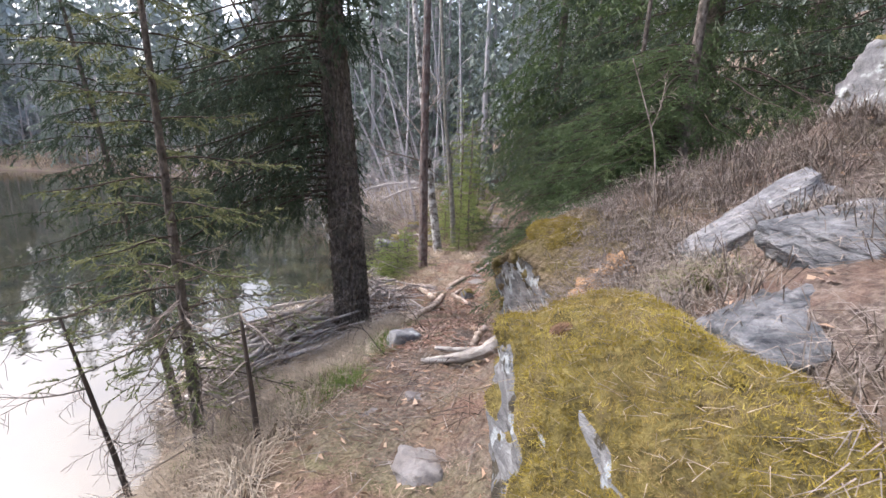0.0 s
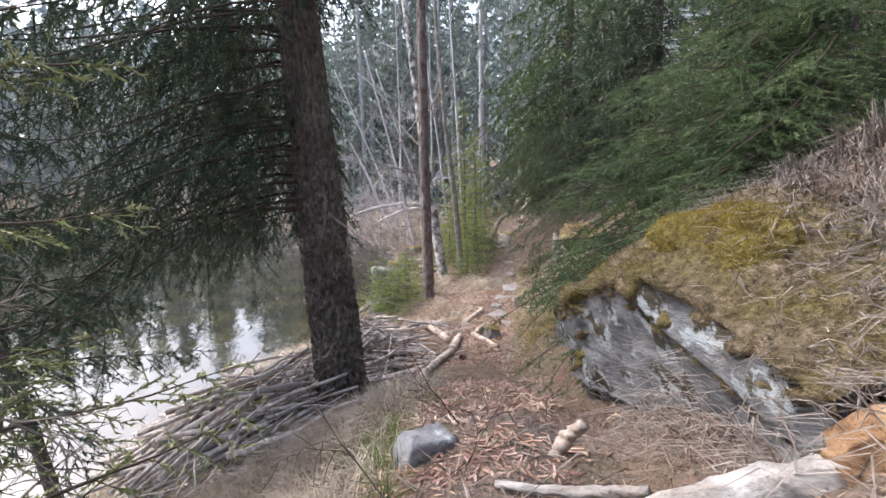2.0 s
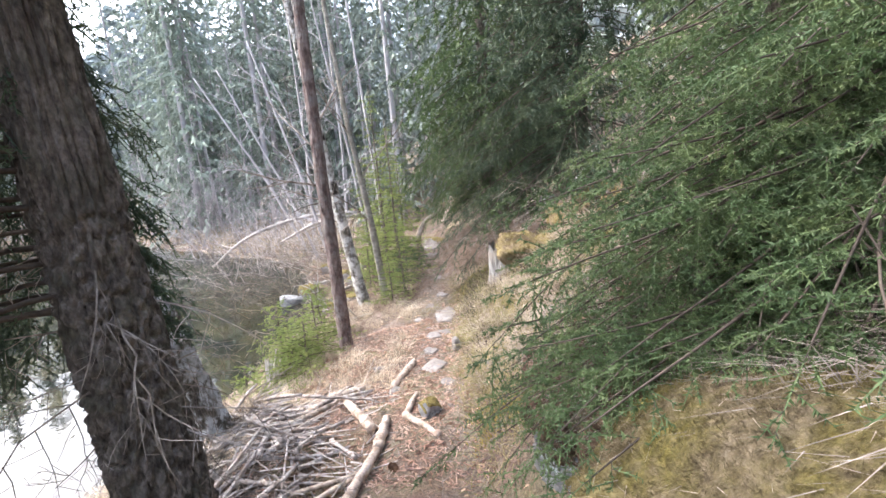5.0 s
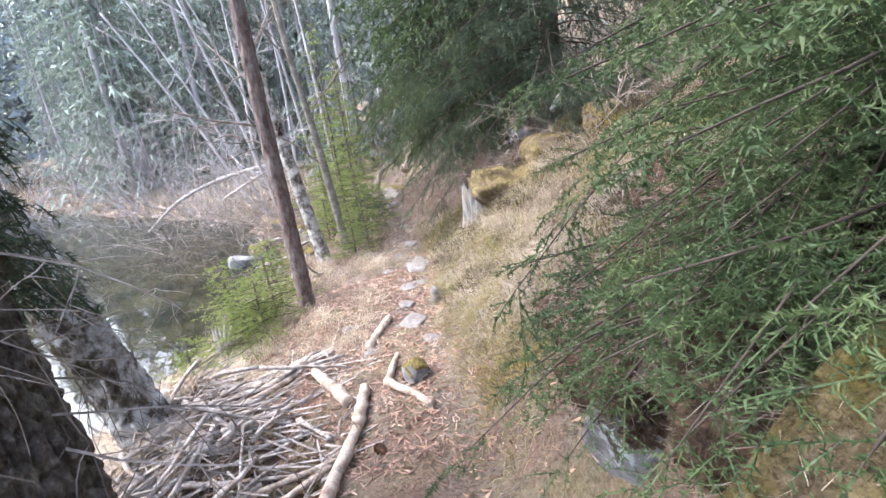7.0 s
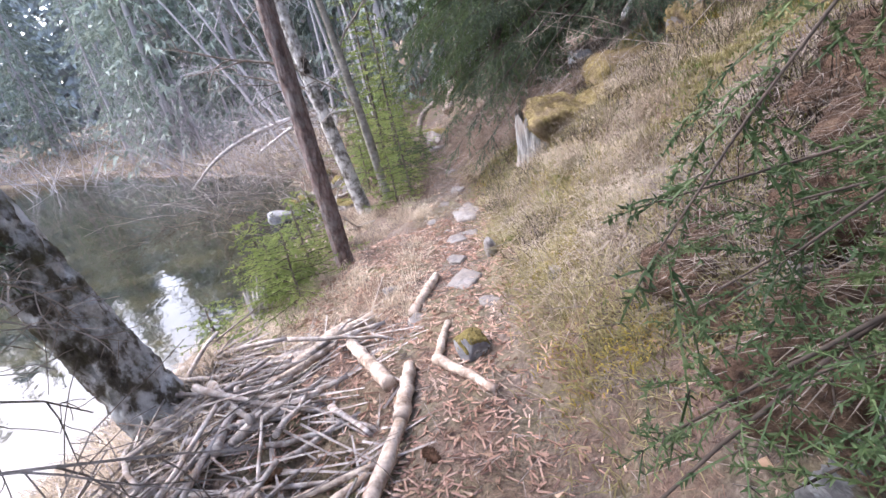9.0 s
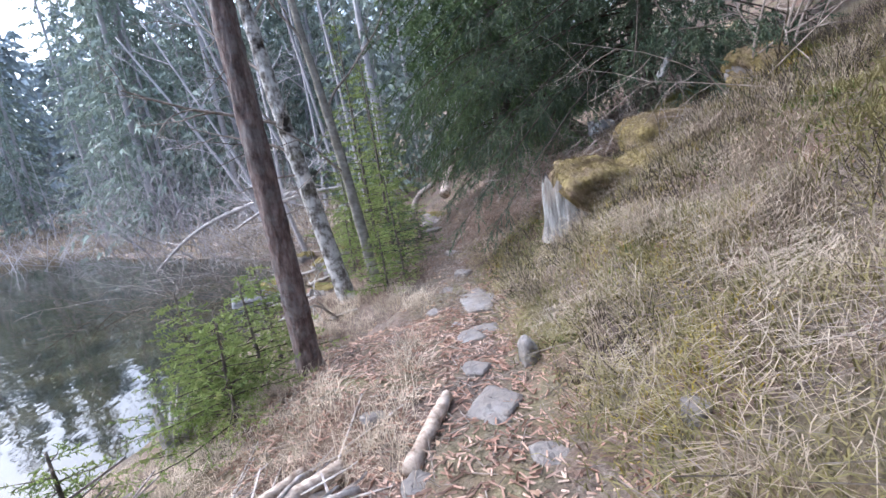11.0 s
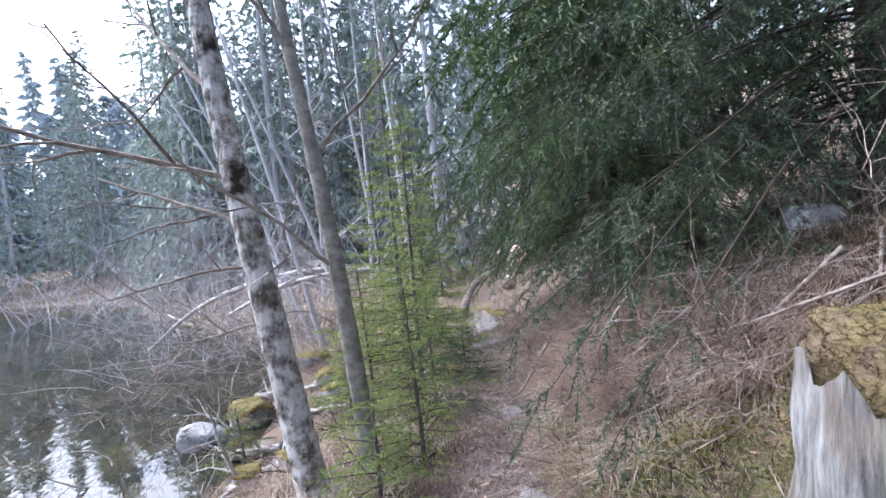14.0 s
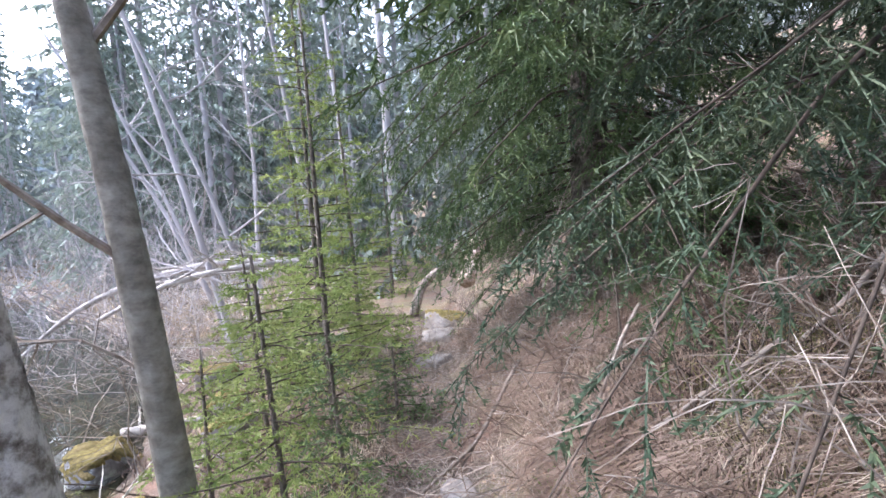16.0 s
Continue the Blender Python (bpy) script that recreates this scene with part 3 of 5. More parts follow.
        twiggy(dead, at, np.array([math.cos(az), math.sin(az), 0.1 - bare_drop * (0.3 + rng.random())]), dead_len * (0.4 + 0.7 * rng.random()), 0.006, 2, 0.5)
        part("dead_branch", dead, M_TWIG, th)
    rng = keep
    return th


def twiggy(shape, at, d, length, r, depth, sag=0.3, kids=5):
    """A bare branch that forks again and again."""
    k = 5 if depth > 0 else 4
    d = unit(d)
    pts = [np.asarray(at, float)]
    for i in range(k):
        d = unit(d + 0.16 * rng.standard_normal(3) - UP * sag * 0.12)
        pts.append(pts[-1] + d * length / k)
    pts = np.array(pts)
    rad = np.linspace(r, max(r * 0.35, 0.0012), k + 1)
    if r > 0.009:
        shape.tube(pts, rad, 6, 0.06)
    else:
        shape.bars(pts[:-1], pts[1:], rad[:-1], rad[1:])
    if depth <= 0:
        return
    for i in range(kids):
        u = 0.2 + 0.78 * (i + rng.random()) / kids
        p = np.array([np.interp(u, np.linspace(0, 1, k + 1), pts[:, j]) for j in range(3)])
        side = unit(np.cross(d, rng.standard_normal(3)))
        twiggy(shape, p, d * 0.65 + side * 0.8, length * (0.62 - 0.3 * u) * (0.7 + 0.5 * rng.random()), max(r * (0.6 - 0.25 * u), 0.0013), depth - 1, sag, kids)


def bare_tree(name, points, r0, r1, bark, label, limbs, seed, twig=None, sides=12, ridge=0.0, kids=5, group="", flare=0.35):
    """A leafless tree along a line of points; limbs: (height share, dx, dy, dz, length, radius)."""
    global rng
    keep, rng = rng, np.random.default_rng(seed)
    points = [np.asarray(q, float) for q in points]
    th = thing(name, points[0], label, "tree", group)
    span = sum(np.linalg.norm(b - a) for a, b in zip(points, points[1:]))
    pts = line([points[0] - (0, 0, 0.12)] + points[1:], max(14, int(span * (26 if ridge else 5))))
    t = np.linspace(0, 1, len(pts))
    rad = r0 + (r1 - r0) * t + r0 * flare * np.exp(-t * span / 0.2)
    if ridge:
        part("trunk", bark_trunk(pts, rad, 56, ridge, seed, 4.0), bark, th, smooth=True)
    else:
        s = Shape()
        s.tube(pts, rad, sides, 0.035)
        part("trunk", s, bark, th, smooth=True)
    for u, dx, dy, dz, length, r in limbs:
        s = Shape()
        at = np.array([np.interp(u, t, pts[:, j]) for j in range(3)])
        twiggy(s, at, (dx, dy, dz), length, r, 2, 0.1, kids)
        part("limb", s, twig or bark, th)
    rng = keep
    return th


# the old spruce by the path
spruce("old_spruce", (-1.02, 5.32, land(-1.02, 5.32)), 13, 0.203, (-0.75, 0.15), 2.95, 112, 2.8, M_DARKNEEDLE,
       "old spruce with dark furrowed bark and hanging branches", hang=1.05, step=0.0064, twigs=22, droop=0.46, bare=26, upto=8.0, ridge=0.04, inner=0.16,
       twig_len=0.42, seed=11, split=6.0, low_arc=(80, 250, 5.8), open_side=(235, 245, 8.0, 0.3), spread_n=0.7, sprays=4, n_len=0.025, n_wid=0.0105, core=0.0036)

# spruce whose low branches hang over the path
spruce("overhanging_spruce", (3.2, 6.1, land(3.2, 6.1)), 12, 0.17, (0.2, 0.1), 0.8, 84, 2.7, M_NEEDLE, "spruce on the slope with green branches hanging over the path",
       hang=0.7, spread_n=0.7, step=0.0066, n_len=0.025, n_wid=0.0105, twigs=24, droop=0.38, upto=7.0, twig_len=0.36, seed=21, arc=(120, 300), split=4.6, sprays=4, rise=0.1, open_side=(90, 98, 9, 0.45), core=0.0036)
spruce("overhanging_spruce", (2.2, 4.4, land(2.2, 4.4)), 5, 0.06, (0.1, 0.0), -0.4, 84, 1.72, M_NEEDLE, "small spruce on the bank whose fresh green boughs reach the path",
       hang=0.4, spread_n=0.72, step=0.0036, n_len=0.016, n_wid=0.0056, twigs=20, droop=0.42, upto=2.3, twig_len=0.3, seed=26, arc=(156, 226), sprays=5, rise=0.1, core=0.0018, wood=0.0014)
spruce("overhanging_spruce", (1.85, 4.75, land(1.85, 4.75)), 3.2, 0.035, (0.1, 0.0), -0.3, 52, 1.45, M_NEEDLE, "low spruce sapling trailing green boughs over the bank",
       hang=0.4, spread_n=0.72, step=0.0042, n_len=0.016, n_wid=0.006, twigs=18, droop=0.55, upto=0.9, twig_len=0.3, seed=27, arc=(150, 285), sprays=4, rise=0.1, core=0.0018, wood=0.0014)
spruce("hillside_spruce", (4.9, 4.6, land(4.9, 4.6)), 14, 0.2, (0.1, 0.0), 0.6, 56, 3.2, M_DARKNEEDLE, "tall spruce on the hillside with dark drooping boughs",
       hang=1.0, step=0.016, n_len=0.04, n_wid=0.018, twigs=20, droop=0.5, upto=7, bare=14, twig_len=0.45, seed=22, sprays=3, core=0.006, spread_n=0.7)
spruce("hillside_spruce", (3.1, 13.7, land(3.1, 13.7)), 13, 0.18, (0.3, 0.1), 1.35, 140, 2.9, M_NEEDLE, "large spruce with a curtain of dark hanging twigs above the slope",
       hang=0.95, core=0.0038, step=0.0068, n_len=0.027, n_wid=0.0115, spread_n=0.7, twigs=25, droop=0.6, upto=8.5, bare=84, bare_drop=1.3, twig_len=0.4, seed=23, dead_len=1.4, split=4.6, sprays=4, arc=(100, 380), open_side=(120, 90, 3.4, 0.62))
spruce("hillside_spruce", (4.4, 11.6, land(4.4, 11.6)), 13, 0.18, (0.1, 0.1), 1.1, 140, 3.0, M_DARKNEEDLE, "spruce on the upper slope with long green boughs",
       hang=0.9, core=0.0038, step=0.0068, n_len=0.027, n_wid=0.0115, spread_n=0.7, twigs=24, droop=0.5, upto=8.5, bare=74, bare_drop=1.2, twig_len=0.4, seed=24, dead_len=1.3, split=4.2, sprays=4, arc=(90, 330))
spruce("hillside_spruce", (5.7, 18.6, land(5.7, 18.6)), 14, 0.17, (0.1, 0.1), 0.3, 80, 2.8, M_NEEDLE, "spruce standing beyond the gully, green to the ground",
       hang=1.0, step=0.018, n_len=0.055, n_wid=0.024, twigs=20, droop=0.5, upto=10, twig_len=0.5, seed=25, sprays=3, core=0.007, spread_n=0.7, boughs=False)
spruce("hillside_spruce", (6.3, 8.6, land(6.3, 8.6)), 14, 0.17, (0.1, 0.1), 0.9, 70, 3.0, M_DARKNEEDLE, "dark spruce high on the slope behind the dry grass",
       hang=1.0, step=0.018, n_len=0.055, n_wid=0.024, twigs=18, droop=0.5, upto=9, bare=24, twig_len=0.5, seed=29, sprays=3, core=0.007, spread_n=0.7, boughs=False)

# trees along the shore
bare_tree("shore_birch", [(-1.36, 7.0, land(-1.36, 7.0)), (-1.72, 7.0, 1.33), (-2.15, 7.05, 2.6), (-3.4, 7.3, 6.5)], 0.165, 0.1, M_OLDBIRCH,
          "leaning birch with white and mossy bark at the water's edge", [(0.7, -0.6, 0.3, 0.7, 1.6, 0.03), (0.85, 0.4, 0.5, 0.8, 1.4, 0.025)], 31, M_DARKTWIG, ridge=0.034)
bare_tree("slim_pine", [(-0.34, 9.1, land(-0.34, 9.1)), (-0.36, 9.1, 2.0), (-0.34, 9.1, 4.5), (-0.3, 9.15, 9.5)], 0.088, 0.05, M_PINE,
          "slim pine with reddish flaking bark beside the path", [(0.8, -0.8, 0.2, 0.3, 1.2, 0.02), (0.88, 0.7, 0.4, 0.3, 1.2, 0.02), (0.95, -0.3, -0.6, 0.5, 1.1, 0.018)], 32, M_DARKTWIG, ridge=0.011)
bare_tree("bent_birch", [(-0.04, 11.7, land(-0.04, 11.7)), (-0.25, 11.7, 0.94), (-0.38, 11.7, 1.95), (-0.47, 11.7, 2.85), (-0.8, 11.8, 6.0)], 0.108, 0.06, M_BIRCH,
          "crooked birch with peeling white bark by the pond", [(0.45, -0.9, -0.3, 0.35, 1.6, 0.022), (0.36, -0.85, 0.3, 0.5, 1.3, 0.018), (0.3, -0.9, -0.1, 0.0, 0.9, 0.012),
                                                               (0.6, -0.6, 0.4, 0.7, 1.7, 0.02), (0.75, 0.5, 0.3, 0.8, 1.5, 0.02), (0.22, -0.8, 0.4, 0.1, 1.0, 0.01)], 33, M_TWIG, ridge=0.01)
bare_tree("grey_alder", [(0.36, 11.8, land(0.36, 11.8)), (0.25, 11.8, 1.0), (0.2, 11.8, 1.5), (0.12, 11.8, 2.2), (0.04, 11.8, 2.85), (-0.2, 11.9, 6.5)], 0.07, 0.036, M_ALDER,
          "slender grey-barked alder by the pond", [(0.23, -0.5, -0.2, 0.7, 1.3, 0.016), (0.5, 0.5, 0.2, 0.8, 1.4, 0.018), (0.7, -0.5, 0.3, 0.8, 1.4, 0.018), (0.15, -0.9, 0.2, 0.2, 0.8, 0.009)], 34, M_TWIG)
for i, (bx, by, tx, ty, h, r) in enumerate([(-0.9, 17.2, -2.4, 17.6, 6.5, 0.06), (-1.4, 18.6, -3.6, 18.8, 6, 0.05), (0.3, 18.9, -0.6, 19.1, 8, 0.06), (-0.2, 16.4, -1.9, 16.3, 5.5, 0.045),
                                            (-1.9, 20.1, -4.6, 20.0, 6, 0.06), (0.9, 20.5, 0.5, 20.8, 9, 0.07)]):
    z = max(land(bx, by), WATER - 0.1)
    bare_tree("pale_birch", [(bx, by, z), (bx + 0.35 * (tx - bx), by, z + 0.4 * h), (tx, ty, z + h)], r, r * 0.4, M_HAZETWIG, "thin pale leaning birch among bare shore brush",
              [(u, a, b, 0.5, 1.5, 0.016) for u, a, b in ((0.25, -0.8, 0.2), (0.4, 0.6, -0.3), (0.55, -0.7, -0.4), (0.7, 0.5, 0.4), (0.85, -0.5, 0.1))], 40 + i, M_HAZETWIG, sides=7, group="pale birches")

# young spruces
YOUNG = [(0.62, 14.6, 4.4, 0.035, 1.15, M_YOUNG, 66), (0.78, 13.3, 3.2, 0.026, 0.95, M_YOUNG, 54), (0.98, 15.2, 3.6, 0.03, 0.8, M_YOUNG, 40), (0.74, 11.75, 1.5, 0.014, 0.55, M_YOUNG, 32),
         (0.75, 17.6, 2.8, 0.03, 0.9, M_YOUNG, 36), (0.25, 13.6, 1.7, 0.018, 0.75, M_YOUNG, 32), (1.6, 20.2, 3.4, 0.04, 1.2, M_YOUNG, 40), (-0.85, 8.85, 0.8, 0.012, 0.65, M_YOUNG, 40), (-0.72, 9.35, 0.9, 0.012, 0.65, M_YOUNG, 36), (-1.05, 9.15, 0.7, 0.012, 0.6, M_YOUNG, 34),
         (-1.25, 9.5, 1.1, 0.014, 0.7, M_YOUNG, 38), (-1.35, 7.95, 0.55, 0.01, 0.5, M_YOUNG, 20), (0.45, 11.2, 0.7, 0.01, 0.5, M_YOUNG, 22), (0.9, 12.5, 1.0, 0.012, 0.6, M_NEEDLE, 26),
         (1.25, 13.2, 0.6, 0.01, 0.5, M_NEEDLE, 20), (0.1, 12.7, 1.0, 0.012, 0.6, M_YOUNG, 24), (-0.7, 10.05, 1.0, 0.014, 0.75, M_YOUNG, 24), (0.35, 15.8, 3.0, 0.03, 1.1, M_YOUNG, 40), (-0.95, 12.9, 0.6, 0.01, 0.45, M_OLIVE, 16)]
for i, (x, y, h, r, reach, mat, n) in enumerate(YOUNG):
    near = y < 14
    spruce("young_spruce", (x, y, max(land(x, y), WATER)), h, r, (rng.normal(0, 0.04) * h, 0), 0.06 * h, n, reach, mat, "young bright green spruce growing beside the path" if y > 11 else "low yellow-green spruce seedling at the water's edge",
           hang=0.15, step=0.0085 if near else 0.013, n_len=0.022 if near else 0.032, n_wid=0.0095 if near else 0.016, twigs=11, sprays=3, core=0.003 if near else 0.0042, spread_n=0.7, droop=0.2, twig_len=0.27, seed=60 + i, rise=0.22, tip=0.3, sides=7, group="young spruces")

spruce("sparse_spruce", (-1.4, 2.45, land(-1.4, 2.45)), 3.3, 0.034, (-0.1, 0.0), 1.05, 40, 0.95, M_OLIVE, "thin sickly spruce with sparse olive needles on the bank", hang=0.25, core=0.0024, step=0.0062,
       n_len=0.019, n_wid=0.0075, twigs=16, droop=0.25, bare=34, twig_len=0.24, seed=80, rise=0.2, dead_len=0.55, sides=9)
spruce("sparse_spruce", (-2.6, 4.3, land(-2.6, 4.3)), 5.0, 0.045, (-0.9, 0.1), 2.1, 50, 1.4, M_DARKNEEDLE, "dark spruce leaning over the water from the bank", hang=0.7, core=0.0036, step=0.0068,
       n_len=0.025, n_wid=0.0105, twigs=22, droop=0.3, bare=12, twig_len=0.28, seed=81, rise=0.2, dead_len=0.6, sides=9)
spruce("dead_sapling", (-1.63, 2.2, land(-1.63, 2.2)), 1.3, 0.017, (-0.28, 0.0), 1.15, 6, 0.3, M_OLIVE, "nearly bare sapling with one green tuft leaning over the water", hang=0.1, step=0.005,
       n_len=0.015, n_wid=0.003, twigs=7, droop=0.1, bare=9, twig_len=0.14, seed=82, dead_len=0.5, sides=7, bark=M_DARKTWIG)
spruce("dead_sapling", (-0.88, 2.05, land(-0.88, 2.05)), 0.75, 0.012, (-0.05, 0.0), 0.4, 0, 0.3, M_OLIVE, "small leafless broken sapling on the bank", bare=7, seed=83, dead_len=0.35, sides=7, bark=M_DARKTWIG)


# ---- rocks ----
def rock_body(center, half, turn, seed, facets=13, grain=0.02, detail=44, strata=0.05, sharp=26.0):
    """A broken block: a ball cut by planes, roughened."""
    r = np.random.default_rng(seed)
    n = unit(r.standard_normal((facets, 3)))
    n = np.concatenate([n, [[0, 0, 1], [0.1, 0.05, -1], [1, 0, 0.1], [-1, 0.1, 0.1], [0, 1, 0], [0.1, -1, 0]]])
    n = unit(n)
    d = np.concatenate([0.78 + 0.3 * r.random(facets), 0.85 + 0.1 * r.random(6)])
    th, ph = np.linspace(0, np.pi, detail), np.linspace(0, 2 * np.pi, detail * 2, endpoint=False)
    T, P = np.meshgrid(th, ph, indexing="ij")
    u = np.stack([np.sin(T) * np.cos(P), np.sin(T) * np.sin(P), np.cos(T)], -1)
    dist = d / np.maximum(u @ n.T, 0.05)
    k = sharp
    rad = -np.log(np.exp(-k * dist).sum(-1)) / k
    a = np.stack([u[..., 0] * 3 + u[..., 2] * 2.1, u[..., 1] * 3 - u[..., 2] * 1.7], -1)
    rad = rad + grain * 2 * lattice(a[..., 0] * 1.5, a[..., 1] * 1.5, seed) + grain * lattice(a[..., 0] * 5, a[..., 1] * 5, seed + 1)
    v = u * rad[..., None]
    w = v @ unit(np.array([0.25, 0.35, 0.9])) * 7 + 0.6 * lattice(a[..., 0], a[..., 1], seed + 4)
    k = np.floor(w)
    v = v * (1 + strata * np.sin(k * 12.9898 + seed)[..., None] * np.minimum(1, (w - k) * 5)[..., None]) * np.asarray(half)
    m = np.array(Euler([radians(q) for q in turn]).to_matrix())
    v = v @ m.T + np.asarray(center)
    w = detail * 2
    i = np.arange((detail - 1) * w)
    row, c = i // w, i % w
    p, q = row * w + c, row * w + (c + 1) % w
    f = np.concatenate([np.stack([p, p + w, q + w], 1), np.stack([p, q + w, q], 1)])
    return v.reshape(-1, 3), f


def tri_normals(v, f):
    return unit(np.cross(v[f[:, 1]] - v[f[:, 0]], v[f[:, 2]] - v[f[:, 0]]))


def rock(name, center, half, turn, seed, label, moss=0.0, fronds=0, group="", detail=44, facets=13, mat=None, edge=0.45, moss_side=None, strata=0.06, moss_mat=None, body=None, sharp=26.0, straw=130):
    v, f = body or rock_body(center, half, turn, seed, facets, 0.025, detail, strata, sharp)
    base = (center[0], center[1], center[2] - half[2])
    th = thing(name, base, label, "rock", group)
    s = Shape()
    s.add(v, f)
    part("stone", s, mat or M_ROCK, th, smooth=True)
    if moss:
        nrm = tri_normals(v, f)
        vn = np.zeros_like(v)
        np.add.at(vn, f.ravel(), np.repeat(nrm, 3, axis=0))
        vn = unit(vn)
        grow = np.clip((vn[:, 2] + 0.25 * lattice(v[:, 0] * 5, v[:, 1] * 5, seed) + 0.12 * lattice(v[:, 0] * 17, v[:, 1] * 17, seed + 2) - edge) / 0.22, 0, 1)
        keep = grow[f].max(1) > 0
        g = f[keep]
        top = v + vn * (moss * np.sqrt(grow) * (0.8 + 0.5 * lattice(v[:, 0] * 8, v[:, 1] * 8, seed + 9)) - 0.006 * (grow == 0))[:, None]
        s = Shape()
        s.add(top, g)
        cap = part("moss", s, moss_mat or M_MOSSROCK, th, "dry brown moss cover" if moss_mat else "yellow-green moss cushion", smooth=True)
        if fronds:
            area = grow[g].mean(1) * np.linalg.norm(np.cross(top[g[:, 1]] - top[g[:, 0]], top[g[:, 2]] - top[g[:, 0]]), axis=1)
            pick = rng.choice(len(g), fronds, p=area / area.sum())
            w = rng.dirichlet((1, 1, 1), fronds)
            P = (top[g[pick]] * w[..., None]).sum(1)
            s = Shape()
            s.slivers(P - nrm[keep][pick] * 0.004, nrm[keep][pick] + 0.9 * rng.standard_normal((fronds, 3)), 0.012 + 0.02 * rng.random(fronds), 0.0035)
            q = rng.choice(fronds, fronds // straw, replace=False)
            tagged(part("moss_fronds", s, moss_mat or M_MOSS, cap), kind="stuff")
            s = Shape()
            s.slivers(P[q] + (0, 0, 0.012), rng.standard_normal((len(q), 3)) * (1, 1, 0.15), 0.04 + 0.07 * rng.random(len(q)), 0.0022)
            tagged(part("straw", s, M_DRYGRASS, cap, "dry grass straws lying on the moss"), kind="stuff")
    return th


rock("mossy_boulder", (0.8, 1.12, 1.22), (0.64, 0.74, 0.5), (6, -4, 8), 3, "large boulder covered in thick yellow-green moss", moss=0.03, fronds=46000, detail=70, edge=0.36, strata=0.02, mat=M_LEDGE, straw=34)


def ledge_body(seed=8):
    """A rock ledge along the path: a split face that leans out, a pale bevel above a crack, and a back running into the slope."""
    ny, ys = 130, np.linspace(4.36, 2.5, 130)
    lip = np.interp(ys, (2.1, 2.6, 2.9, 3.25, 3.7, 4.1, 4.4), (0.78, 0.69, 0.64, 0.56, 0.52, 0.5, 0.6))
    foot = np.interp(ys, (2.1, 2.6, 3.2, 3.6, 4.06, 4.4), (0.84, 0.8, 0.76, 0.68, 0.6, 0.7))
    low = np.interp(ys, (2.1, 2.6, 3.2, 3.6, 4.06, 4.4), (1.02, 0.98, 0.93, 0.86, 0.76, 0.7)) - 0.06
    top = ledge_top(ys)
    crack = np.interp(ys, (2.1, 2.6, 3.2, 3.5, 4.4), (0.55, 0.58, 0.74, 0.99, 1.0))
    rows = []
    for u in np.concatenate([np.linspace(-0.35, 0, 4), np.linspace(0.03, 1, 46), np.linspace(1.03, 2.0, 34)]):
        if u <= 0:
            x, z = foot + 0.02 - 0.3 * u, low + 0.7 * u
        elif u <= 1:
            bevel = np.clip((u - crack) / np.maximum(1 - crack, 0.02), 0, 1)
            x = foot + (lip - foot) * u + 0.05 * bevel - 0.035 * (u > crack)
            z = low + (top - low) * u
            x = x + 0.022 * lattice(ys * 3.1 + u, ys * 0 + u * 2.2, seed) + 0.01 * lattice(ys * 9 + 3 * u, ys * 0 + u * 9, seed + 1) + 0.03 * np.exp(-((u - crack) / 0.02) ** 2)
            k = np.floor(ys * 3.3 + 1.7 * u)
            x = x + 0.014 * np.sin(k * 12.99)
        else:
            w = u - 1
            x, z = lip + 0.05 + 0.9 * w, top + 0.16 * np.sin(np.minimum(w * 4, 1.57)) + 0.3 * w - 0.3 * np.clip(w - 0.35, 0, 1)
            z = z + 0.03 * lattice(x * 5, ys * 5, seed + 2)
        rows.append(np.stack([x + 0 * ys, ys, z + 0 * ys], 1))
    v = np.concatenate(rows)
    i = np.arange((len(rows) - 1) * (ny - 1))
    row, c = i // (ny - 1), i % (ny - 1)
    p = row * ny + c
    return v, np.concatenate([np.stack([p, p + ny + 1, p + ny], 1), np.stack([p, p + 1, p + ny + 1], 1)])


rock("rock_ledge", (0.8, 3.3, 1.2), (0.4, 1.1, 0.4), (0, 0, 0), 8, "grey rock ledge spotted with pale lichen and capped with hanging moss", moss=0.045, fronds=40000, edge=0.12, body=ledge_body(), straw=90, moss_mat=M_LEDGEMOSS, mat=M_LEDGE)
rock("moss_bank", (0.9, 3.16, 1.58), (0.2, 0.28, 0.15), (4, -26, 12), 10, "thick yellow-green moss hummock above the rock ledge", moss=0.05, sharp=9.0, fronds=26000, detail=44, edge=-0.2, straw=60)
rock("moss_bank", (0.72, 3.9, 1.2), (0.24, 0.42, 0.14), (-16, -14, 4), 11, "brown moss hummock at the end of the ledge", moss=0.04, sharp=9.0, fronds=12000, detail=40, edge=-0.3, moss_mat=M_DRYMOSS, straw=60)
rock("bank_rock", (0.84, 4.9, 0.64), (0.11, 0.2, 0.2), (0, -10, 8), 9, "white lichen-covered rock under russet moss in the bank", moss=0.03, fronds=3000, detail=46, edge=0.75, moss_mat=M_BROWNMOSS, sharp=50.0, mat=M_LEDGE)
r = np.random.default_rng(77)
for i in range(26):
    x, y = 0.86 + 1.2 * r.random(), 4.55 + 1.75 * r.random()
    a = 0.09 + 0.1 * r.random()
    rock("moss_clump", (x, y, float(land(x, y)) - 0.02), (a, a * (0.8 + 0.5 * r.random()), a * 0.75), (0, -25, 60 * r.random()), 500 + i, "lumpy russet moss cushion on the steep bank", moss=0.035, fronds=1500, detail=18, edge=-0.5, moss_mat=M_BROWNMOSS, group="russet moss cushions")
rock("rock_slab", (1.3, 1.5, 1.66), (0.42, 0.22, 0.16), (14, -16, 18), 12, "broken blue-grey rock slab on the slope", mat=M_SLAB, facets=9, strata=0.07, sharp=70.0, detail=60)
